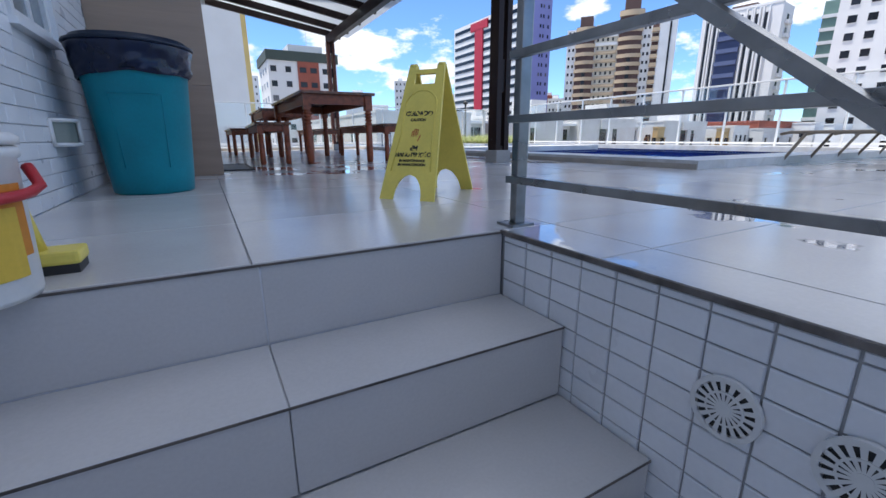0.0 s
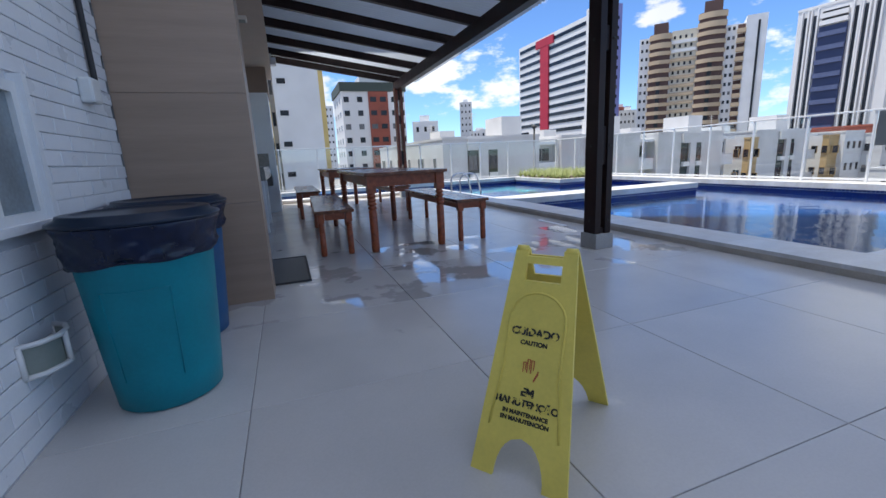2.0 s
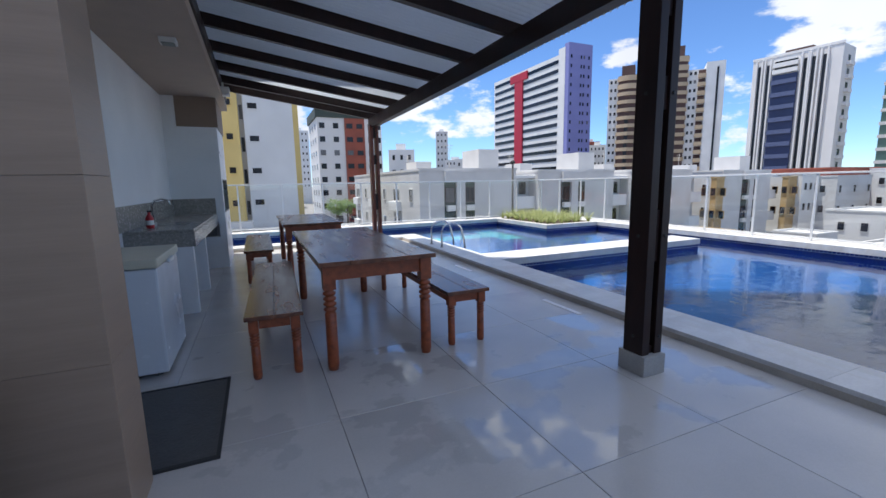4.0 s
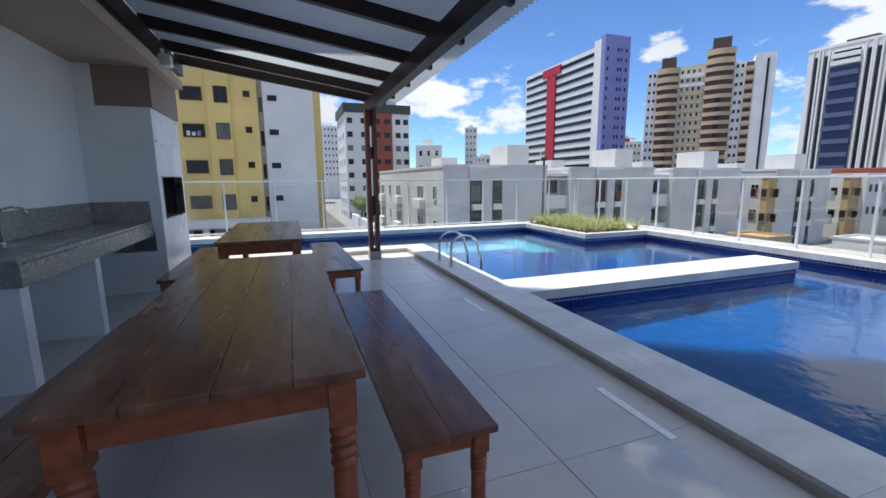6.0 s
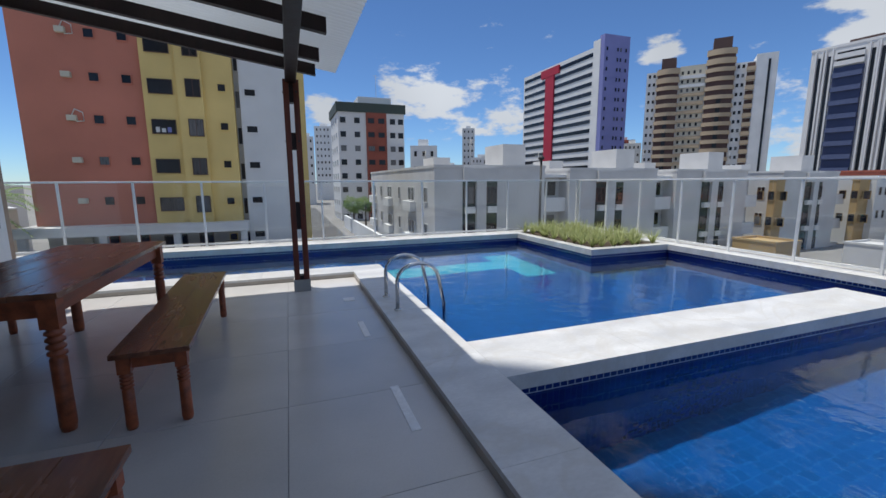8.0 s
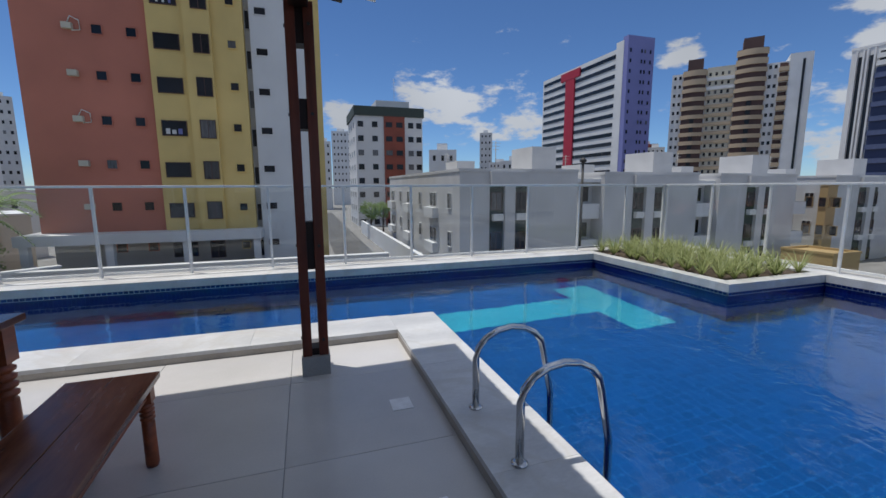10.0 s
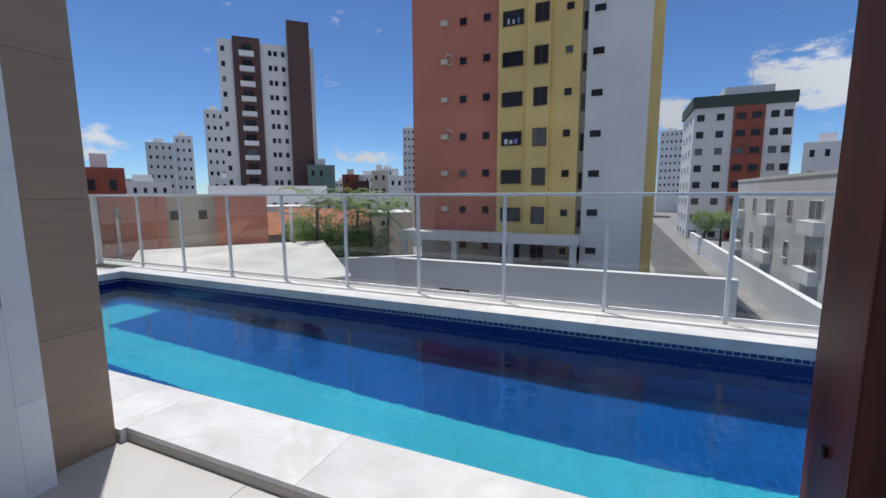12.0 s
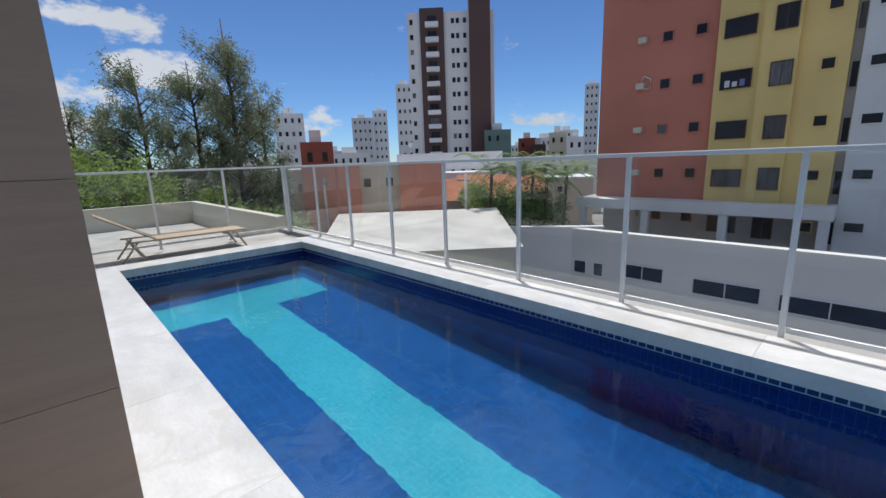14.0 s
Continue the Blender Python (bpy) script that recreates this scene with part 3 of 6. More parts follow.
slabs(XC, POOL_X + 0.02, S_OUT, N_SIN, "y")
slabs(POOL_X + 0.02, POOL_E + 0.32, S_OUT, S_IN + 0.02, "x")
slabs(POOL_X + 0.02, 9.04, ISL_S, ISL_N, "x")
slabs(0.06, XC, 10.41, N_SIN + 0.02, "x", 1.24)
slabs(W_IN - 0.42, 0.06, 10.38, N_SIN + 0.02, "x", 1.24)
slabs(W_IN - 0.42, W_IN + 0.02, N_SIN + 0.02, N_IN, "y")
slabs(W_IN - 0.42, PL_X, N_IN - 0.02, N_OUT + 0.1, "x")
slabs(PL_X, POOL_E, PL_Y, PL_Y + 0.2, "x")
slabs(PL_X, PL_X + 0.2, PL_Y + 0.2, N_OUT, "y")
slabs(POOL_E - 0.02, POOL_E + 0.32, S_IN + 0.02, PL_Y, "y")
slabs(POOL_E, POOL_E + 0.32, PL_Y, N_OUT, "y")
bm = bmesh.new()
bx(bm, XC - 0.0015, XC + 0.03, S_OUT + 0.01, 10.43, -0.02, RIM - 0.032)
bx(bm, XC + 0.03, POOL_E, S_OUT + 0.012, S_OUT + 0.03, -0.02, RIM - 0.032)
bx(bm, 0.0, 0.058, 10.3765, 10.44, -0.02, RIM - 0.032)
bx(bm, 0.058, XC - 0.0015, 10.4085, 10.44, -0.02, RIM - 0.032)
part("rim_riser", bm, COPEFACE, rim, "grey cement edge under the slabs")
# outer ledge below the fence
solid("ledge", box(-7.3, 11.0, N_OUT + 0.1, 14.25, -0.5, 0.05), CONC, "grey concrete ledge outside the pool", "ledge", kind="structure")
solid("ledge", box(POOL_E + 0.32, 11.0, S_OUT - 6, N_OUT + 0.1, -0.5, 0.05), CONC, "grey concrete ledge outside the pool", "ledge", kind="structure")
solid("podium", box(-7.3, 11.0, -12.0, 14.25, -6.5, BOT - 0.25), LIGHTGREY, "pale rendered podium under the terrace", "building", kind="structure")
# planter bed
solid("planter_soil", box(PL_X + 0.2, POOL_E, PL_Y + 0.2, N_OUT, -0.2, 0.05), BARK, "dark soil of the raised corner planter", "planter", kind="structure")

# ---- barbecue corner ----
bbq = thing("barbecue", "white rendered built-in barbecue with fire opening", "barbecue", (0, 0, 0))
part("panel", box(-0.58, 0.14, 8.73, 8.80, 0.0, 0.52), WHITE, bbq)
part("panel", box(-0.58, -0.40, 8.73, 8.80, 0.52, 0.76), WHITE, bbq)
part("panel", box(0.05, 0.14, 8.73, 8.80, 0.52, 0.76), WHITE, bbq)
part("panel", box(-0.58, 0.14, 8.73, 8.80, 0.76, 2.27), WHITE, bbq)
part("panel", box(0.07, 0.14, 8.80, 8.89, 0.0, 2.27), WHITE, bbq)
part("panel", box(0.07, 0.14, 9.94, 10.05, 0.0, 2.27), WHITE, bbq)
part("panel", box(0.07, 0.14, 8.89, 9.94, 0.0, 0.91), WHITE, bbq)
part("panel", box(0.07, 0.14, 8.89, 9.94, 1.46, 2.27), WHITE, bbq)
part("panel", box(-0.58, 0.07, 8.80, 10.04, 2.20, 2.27), WHITE, bbq)
bm = bmesh.new()
bx(bm, -0.5, 0.06, 8.81, 10.03, 0.86, 0.92)
bx(bm, -0.52, -0.48, 8.81, 10.03, 0.92, 1.6)
bx(bm, -0.48, 0.06, 9.96, 10.03, 0.92, 1.6)
bx(bm, -0.48, 0.06, 8.81, 8.83, 0.92, 1.6)
part("firebox", bm, SOOT, bbq, "sooty brick firebox")
bm = bmesh.new()
for q in ((8.89, 9.94, 0.91, 0.925), (8.89, 9.94, 1.445, 1.46), (8.89, 8.905, 0.925, 1.445), (9.925, 9.94, 0.925, 1.445)):
    bx(bm, 0.05, 0.156, *q)
part("opening_frame", bm, STEEL, bbq, "steel frame round the fire opening")
ZC = [0.0, 0.455, 0.91, 1.46, 1.865, 2.27]
YC = [8.735, 8.89, 9.24, 9.59, 9.94, 10.048]
for za, zb in zip(ZC, ZC[1:]):
    for ya, yb in zip(YC, YC[1:]):
        if not (0.9 < za < 1.4 and 8.8 < ya < 9.9):
            piece("wall_tile", tile_mesh(yb - ya - 0.0006, zb - za - 0.0006, 0.009, WALLTILE, 0.0006), bbq, upright(0.15, (ya + yb) / 2, (za + zb) / 2, "+x"))
part("panel", box(-0.1, 0.07, 10.03, 10.05, 0.0, 2.27), WHITE, bbq)
part("panel", box(-0.58, -0.402, 8.74, 10.04, 2.27, 2.73), WHITE, bbq)
part("hood", box(-0.40, 0.17, 8.75, 10.04, 2.27, 2.73), TAUPE, bbq, "taupe painted flue box")
bm = bmesh.new()
for i in range(-10, 24):
    for s in (1, -1):
        pts = []
        for k in range(7):
            x = -0.40 + i * 0.035 + s * k * 0.02
            if -0.40 <= x <= 0.05:
                pts.append((x, 8.755, 0.52 + k * 0.04))
        if len(pts) > 1:
            tube(bm, pts, 0.0022, 5)
part("mesh_grille", bm, WHITEPL, bbq, "white diamond wire mesh")

counter = thing("counter", "grey granite counter with sink along the wall", "counter")
part("worktop", box(-0.58, 0.03, 5.95, 8.73, 0.87, 0.90, bev=0.004), GRANITE, counter)
part("front_lip", box(0.005, 0.035, 5.95, 8.73, 0.72, 0.868), GRANITE, counter)
part("end_lip", box(-0.58, 0.003, 5.95, 5.98, 0.72, 0.868), GRANITE, counter)
part("backsplash", box(-0.558, 0.03, 8.71, 8.728, 0.902, 1.15), GRANITE, counter)
part("backsplash", box(-0.58, -0.56, 5.3, 8.708, 0.902, 1.15), GRANITE, counter)
part("support", box(-0.5, 0.0, 7.10, 7.2, 0, 0.87), WHITE, counter)
part("support", box(-0.5, 0.0, 5.98, 6.08, 0, 0.87), WHITE, counter)
bm = bmesh.new()
bx(bm, -0.45, -0.1, 6.6, 7.05, 0.897, 0.903)
part("sink_rim", bm, CHROME, counter, "steel sink rim")
tap = thing("faucet", "chrome swan-neck faucet behind the sink", "faucet", (-0.48, 6.83, 0.9))
part("spout", tube(bmesh.new(), [(0, 0, 0), (0, 0, 0.22), (0.03, 0, 0.28), (0.1, 0, 0.3), (0.17, 0, 0.28), (0.19, 0, 0.23)], 0.011), CHROME, tap)
part("base", lathe(bmesh.new(), [(0.028, 0), (0.028, 0.02), (0.016, 0.03)]), CHROME, tap)
ext = thing("fire_extinguisher", "small red extinguisher bottle on the counter", "extinguisher", (-0.42, 6.35, 0.9))
part("bottle", lathe(bmesh.new(), [(0.035, 0), (0.038, 0.02), (0.038, 0.11), (0.014, 0.15), (0.014, 0.17)], n=16), REDPL, ext)
part("label", lathe(bmesh.new(), [(0.039, 0.035), (0.039, 0.085)], n=16, caps=False), WHITEPL, ext)
part("valve", box(-0.015, 0.03, -0.008, 0.008, 0.17, 0.19), IRON, ext)
fz = thing("chest_freezer", "low white chest freezer with hinged lid", "freezer", (0, 0, 0))
part("body", box(-0.56, -0.01, 4.32, 5.11, 0.03, 0.78, bev=0.015), FRIDGE, fz)
part("lid", box(-0.57, 0.0, 4.30, 5.13, 0.785, 0.85, bev=0.012), mat("aged_enamel", (0.6, 0.57, 0.45), 0.4, vary=0.1), fz, "yellowed lid edge")
part("handle", box(0.0, 0.02, 4.62, 4.8, 0.77, 0.80, bev=0.005), WHITEPL, fz)
for yy in (4.4, 5.0):
    for xx in (-0.5, -0.08):
        part("foot", lathe(bmesh.new(), [(0.02, 0), (0.02, 0.035)], xx, yy, 10), IRON, fz)
sgn = thing("wall_sign", "small white sign with a red header on the wall", "sign", (-0.577, 4.55, 1.75))
part("board", box(0, 0.006, -0.15, 0.15, -0.28, 0.22), WHITEPL, sgn)
part("header", box(0.006, 0.008, -0.13, 0.13, 0.13, 0.2), REDPL, sgn)
for k in range(5):
    part("print", box(0.006, 0.0075, -0.11, 0.1 - 0.03 * (k % 2), 0.05 - k * 0.06, 0.075 - k * 0.06), INK, sgn)
cl = thing("ceiling_lamp", "square white surface lamp on the soffit", "lamp", (0.0, 5.9, 2.73))
part("body", box(-0.07, 0.07, -0.07, 0.07, -0.045, 0), WHITEPL, cl)
part("diffuser", box(-0.055, 0.055, -0.055, 0.055, -0.052, -0.045), SCREEN, cl)
pc = thing("wall_floodlight", "white plastic wall lamp at the roof edge", "lamp", (0.3, 9.0, 2.9))
part("housing", box(-0.06, 0.08, -0.08, 0.08, -0.09, 0.05, bev=0.02), WHITEPL, pc)
part("bracket", box(-0.03, 0.0, -0.03, 0.03, 0.05, 0.12), WHITEPL, pc)
grate = thing("floor_grate", "dark ribbed drain mat on the wet floor", "mat", (0.0, 3.61, 0.0))
MATM = mat("dark_mat", (0.075, 0.077, 0.08), 0.45, vary=0.25, scale=9, bump=0.6, fine=60)
part("pad", box(-0.49, 0.38, -0.47, 0.47, 0.0, 0.010), MATM, grate)
for q in ((-0.5, 0.39, -0.48, -0.462), (-0.5, 0.39, 0.462, 0.48), (-0.5, -0.482, -0.462, 0.462), (0.372, 0.39, -0.462, 0.462)):
    part("border", box(*q, 0.0, 0.014), IRON, grate, "raised black rubber border")

# ---- pergola ----
pg = thing("pergola", "dark-stained timber pergola with corrugated roof sheets", "pergola")


def roof_z(x):
    return 2.86 + (3.05 - x) * 0.145


def post(cx, cy):
    part("footing", box(cx - 0.1, cx + 0.1, cy - 0.11, cy + 0.11, 0, 0.14, bev=0.006), CONC, pg, "concrete post footing")
    for s in (-1, 1):
        # the far post's sunlit look is put into a brighter, redder wood
        part("post_plank", box(cx + s * 0.058 - 0.033, cx + s * 0.058 + 0.033, cy - 0.08, cy + 0.08, 0.14, 2.56, bev=0.004), DARKWOOD if cy < 5 else LITPOSTWOOD, pg)
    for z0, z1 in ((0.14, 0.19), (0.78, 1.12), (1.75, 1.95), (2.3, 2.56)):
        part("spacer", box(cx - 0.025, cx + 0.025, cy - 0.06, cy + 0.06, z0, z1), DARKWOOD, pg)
    for z in (0.26, 0.95, 1.85, 2.42):
        part("bolt", tube(bmesh.new(), [(cx + 0.058, cy - 0.088, z), (cx + 0.058, cy - 0.078, z)], 0.011, 8), IRON, pg)
        part("bolt", tube(bmesh.new(), [(cx - 0.099, cy, z), (cx - 0.089, cy, z)], 0.011, 8), IRON, pg)


post(3.03, 2.95)
post(3.03, 9.95)
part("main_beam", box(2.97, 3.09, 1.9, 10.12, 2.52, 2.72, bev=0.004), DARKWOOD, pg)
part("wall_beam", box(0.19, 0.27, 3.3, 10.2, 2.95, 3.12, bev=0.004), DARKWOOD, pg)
for yy in (2.7, 3.67, 4.63, 5.6, 6.56, 7.53, 8.49, 9.4, 10.06):
    bm = bmesh.new()
    vs = bx(bm, 0.2, 3.33, yy - 0.035, yy + 0.035, 0, 1)
    for v in vs:
        v.co.z = roof_z(v.co.x) - (0.03 if v.co.z > 0.5 else 0.16)
    part("rafter", bm, DARKWOOD, pg)
bm = bmesh.new()
NY, pitch = 832, 8.0 / 105
prev = None
for k in range(NY + 1):
    yy = 2.3 + 8.0 * k / NY
    zz = 0.019 * math.cos(math.tau * (yy - 2.3) / pitch)
    row = [bm.verts.new((x, yy, roof_z(x) + zz)) for x in (0.16, 3.6)]
    if prev:
        bm.faces.new((prev[0], prev[1], row[1], row[0])).smooth = True
    prev = row
sheet = part("roof_sheet", bm, SHEET, pg, "pale corrugated roof sheet")
so = sheet.modifiers.new("thick", "SOLIDIFY")
so.thickness = 0.004

# ---- fence ----
fence = thing("glass_fence", "white aluminium fence with clear glass panes", "fence")
PANE = {}


def fence_run(ax, fixed, stations, z0=0.09, z1=1.36):
    n, a, b = len(stations) - 1, stations[0], stations[-1]
    for i in range(n + 1):
        p = stations[i]
        w = 0.05 if i in (0, n) else 0.025
        bb = (p - w / 2 - 0.005, p + w / 2 + 0.005, fixed - 0.02, fixed + 0.02) if ax == "x" else (fixed - 0.02, fixed + 0.02, p - w / 2 - 0.005, p + w / 2 + 0.005)
        part("fence_post", box(*bb, z0 - 0.05, z1), ALU, fence)
        bb = (p - 0.04, p + 0.04, fixed - 0.04, fixed + 0.04) if ax == "x" else (fixed - 0.04, fixed + 0.04, p - 0.04, p + 0.04)
        part("foot_plate", box(*bb, z0 - 0.05, z0 - 0.038), ALU, fence)
        if i < n:
            q = stations[i + 1]
            lo, hi = min(p, q) + 0.025, max(p, q) - 0.025
            bb = (lo, hi, fixed - 0.004, fixed + 0.004) if ax == "x" else (fixed - 0.004, fixed + 0.004, lo, hi)
            g = part("pane", box(*bb, z0 + 0.06, z1 - 0.006), GLASS, fence)
            g.visible_shadow = False
            bb = (lo, hi, fixed - 0.012, fixed + 0.012) if ax == "x" else (fixed - 0.012, fixed + 0.012, lo, hi)
            part("bottom_rail", box(*bb, z0 + 0.02, z0 + 0.058), ALU, fence)
    lo, hi = min(a, b) - 0.03, max(a, b) + 0.03
    bb = (lo, hi, fixed - 0.03, fixed + 0.03) if ax == "x" else (fixed - 0.03, fixed + 0.03, lo, hi)
    part("handrail", box(*bb, z1, z1 + 0.035, bev=0.006), ALU, fence)


fence_run("x", 13.94, [-6.85] + [0.17 + 1.146 * k for k in range(-5, 9)] + [10.34])
fence_run("y", 10.38, [13.9 - 1.06 * k for k in range(15)], 0.10, 1.36)
fence_run("y", -6.87, [13.9 - 1.147 * k for k in range(10)])

# ---- stair railing ----
rail = thing("stair_railing", "brushed steel railing beside the stairs", "railing", (0.880, -0.072, 0))
part("post", box(-0.014, 0.027, -0.016, 0.016, 0.006, 0.88, bev=0.003), STEEL, rail)
part("foot_plate", box(-0.046, 0.046, -0.042, 0.042, 0.0, 0.008), STEEL, rail)
for z in (0.152, 0.338, 0.523, 0.70):
    part("bar", box(-0.038, -0.0145, -1.9, 0.014, z - 0.0115, z + 0.0115, bev=0.002), STEEL, rail)
part("post", box(-0.03, 0.03, -1.72, -1.68, 0.006, 0.9, bev=0.003), STEEL, rail)
part("foot_plate", box(-0.055, 0.055, -1.75, -1.65, 0.0, 0.008), STEEL, rail)
part("neck", box(-0.05, 0.0, -0.012, 0.012, 0.88, 0.902), STEEL, rail)
bm = bmesh.new()
prof = [(0.045, 0.905), (-0.03, 0.905), (-1.75, -0.37)]
for (ya, za), (yb, zb) in zip(prof, prof[1:]):
    vs = bx(bm, -0.09, -0.035, yb, ya, 0, 0.03)
    for v in vs:
        v.co.z += zb + (za - zb) * (v.co.y - yb) / (ya - yb)
part("handrail", bm, STEEL, rail, "sloping steel handrail")
part("bar", box(-0.03, 0.03, -1.9, -0.16, 0.90, 0.925, bev=0.002), STEEL, rail)

# ---- tables and benches ----
def turned_leg(x, y, h, w):
    bm = bmesh.new()
    bx(bm, x - w / 2, x + w / 2, y - w / 2, y + w / 2, h * 0.78, h)
    r = w * 0.5
    prof = [(r * 0.82, 0.0), (r * 0.98, h * 0.05), (r * 0.95, h * 0.55)]
    for k in range(4):
        z = h * (0.57 + 0.05 * k)
        prof += [(r * 0.72, z), (r * 1.08, z + h * 0.012), (r * 1.08, z + h * 0.03), (r * 0.72, z + h * 0.042)]
    prof += [(r * 0.9, h * 0.775), (r * 0.9, h * 0.785)]
    lathe(bm, prof, x, y, 10)
    return bm


def plank_top(ob, w, l, z, th, n, mname, over=0.0):
    for i in range(n):
        x0, x1 = -w / 2 + w * i / n + 0.0008, -w / 2 + w * (i + 1) / n - 0.0008
        part("plank", box(x0, x1, -l / 2, l / 2, z - th, z - 0.0006 * (i % 3), bev=0.003), mname, ob)


def make_table(loc, w, l, h):
    t = thing("picnic_table", "worn red-brown wooden table with turned legs", "table", loc, group="tables under the pergola")
    plank_top(t, w, l, h, 0.032, 4, TOPWOOD)
    for sx in (-1, 1):
        part("apron", box(sx * (w / 2 - 0.075) - 0.014, sx * (w / 2 - 0.075) + 0.014, -l / 2 + 0.13, l / 2 - 0.13, h - 0.14, h - 0.033), REDWOOD, t)
        for sy in (-1, 1):
            part("leg", turned_leg(sx * (w / 2 - 0.07), sy * (l / 2 - 0.08), h - 0.033, 0.085), REDWOOD, t)
    for sy in (-1, 1):
        part("apron", box(-w / 2 + 0.115, w / 2 - 0.115, sy * (l / 2 - 0.075) - 0.014, sy * (l / 2 - 0.075) + 0.014, h - 0.14, h - 0.033), REDWOOD, t)
    return t


def make_bench(loc, w, l, h):
    t = thing("bench", "long worn wooden bench with turned legs", "bench", loc, group="benches at the tables")
    plank_top(t, w, l, h, 0.03, 2, TOPWOOD)
    for sx in (-1, 1):
        part("apron", box(sx * (w / 2 - 0.05) - 0.011, sx * (w / 2 - 0.05) + 0.011, -l / 2 + 0.1, l / 2 - 0.1, h - 0.10, h - 0.031), REDWOOD, t)
        for sy in (-1, 1):
            part("leg", turned_leg(sx * (w / 2 - 0.055), sy * (l / 2 - 0.06), h - 0.031, 0.062), REDWOOD, t)
    for sy in (-1, 1):
        part("apron", box(-w / 2 + 0.09, w / 2 - 0.09, sy * (l / 2 - 0.055) - 0.011, sy * (l / 2 - 0.055) + 0.011, h - 0.10, h - 0.031), REDWOOD, t)
    return t


tab = make_table((1.43, 4.97, 0), 0.86, 2.27, 0.80)
make_table((1.36, 8.12, 0), 0.82, 2.1, 0.80)
ben = make_bench((2.17, 4.97, 0), 0.38, 2.14, 0.46)
copy_thing(ben, pose(0.735, 5.0, 0, 0, 0, -2))
copy_thing(ben, pose(2.13, 8.05, 0, 0, 0, 2))
copy_thing(ben, pose(0.62, 8.2, 0))

# ---- bins ----
def make_bin(loc, material, label):
    b = thing("rubbish_bin", label, "bin", loc, group="bins by the wall")
    bm = bmesh.new()
    lathe(bm, [(0.175, 0.0), (0.19, 0.01), (0.2, 0.12), (0.235, 0.60), (0.242, 0.61), (0.247, 0.70), (0.262, 0.72)], n=40)
    part("body", bm, material, b)
    bm = bmesh.new()
    n = 120
    rings = []
    for j, (r, z, a) in enumerate(((0.246, 0.585, 0.003), (0.252, 0.598, 0.007), (0.253, 0.615, 0.007), (0.257, 0.635, 0.008), (0.256, 0.655, 0.008), (0.261, 0.675, 0.007), (0.262, 0.695, 0.005), (0.274, 0.725, 0.002), (0.268, 0.745, 0.003), (0.24, 0.735, 0.003))):
        th = [k * math.tau / n for k in range(n)]
        rr = [r + a * (0.55 * math.sin(5 * q + j * 0.9) + 0.4 * math.sin(11 * q - j * 1.9) + 0.45 * math.sin(19 * q + j * 2.3)) for q in th]
        zz = [z + (0.016 * math.sin(q + 2.2) + 0.006 * math.sin(3 * q + 0.5) + 0.0035 * math.sin(7 * q) if j < 2 else 0) for q in th]
        rings.append([bm.verts.new((u * math.cos(q), u * math.sin(q), w)) for u, q, w in zip(rr, th, zz)])
    for r0, r1 in zip(rings, rings[1:]):
        for k in range(n):
            bm.faces.new((r0[k], r0[(k + 1) % n], r1[(k + 1) % n], r1[k])).smooth = True
    part("bag_liner", bm, BAG, b, "black bin bag folded over the rim")
    bm = bmesh.new()
    lathe(bm, [(0.276, 0.734), (0.281, 0.741), (0.278, 0.75), (0.252, 0.757), (0.246, 0.772), (0.205, 0.774), (0.198, 0.768), (0.01, 0.772)], n=40)
    part("lid", bm, NAVY, b, "dark dished lid")
    for s in (-1, 1):
        a = -1.57 + 0.5 * s
        part("rib", tube(bmesh.new(), [(math.cos(a) * 0.203, math.sin(a) * 0.203, 0.14), (math.cos(a) * 0.228, math.sin(a) * 0.228, 0.5)], 0.0022, 6), material, b)
    part("rib", tube(bmesh.new(), [(math.cos(-1.57 + k * 0.125) * 0.2285, math.sin(-1.57 + k * 0.125) * 0.2285, 0.5) for k in range(-4, 5)], 0.0022, 6), material, b)
    return b


make_bin((-0.265, 1.69, 0), TEAL, "teal plastic bin with a black bag and lid")
bb_ = make_bin((-0.315, 2.37, 0), BLUEPL, "blue plastic bin with a black bag and lid")
bm = bmesh.new()
strip = [[bm.verts.new((math.cos(a) * (0.2 + 0.0729 * (z - 0.12) + 0.002), math.sin(a) * (0.2 + 0.0729 * (z - 0.12) + 0.002), z + (a + 0.9) * 0.03)) for a in (-1.1, -1.0, -0.9, -0.8, -0.7)] for z in (0.40, 0.43)]
for k in range(4):
    bm.faces.new((strip[0][k], strip[0][k + 1], strip[1][k + 1], strip[1][k]))
part("sticker", bm, WHITEPL, bb_, "white paper sticker")

# ---- caution sign ----
cs = thing("caution_sign", "yellow plastic folding caution sign on the floor", "caution sign", (1.005, 0.795, 0), -53)


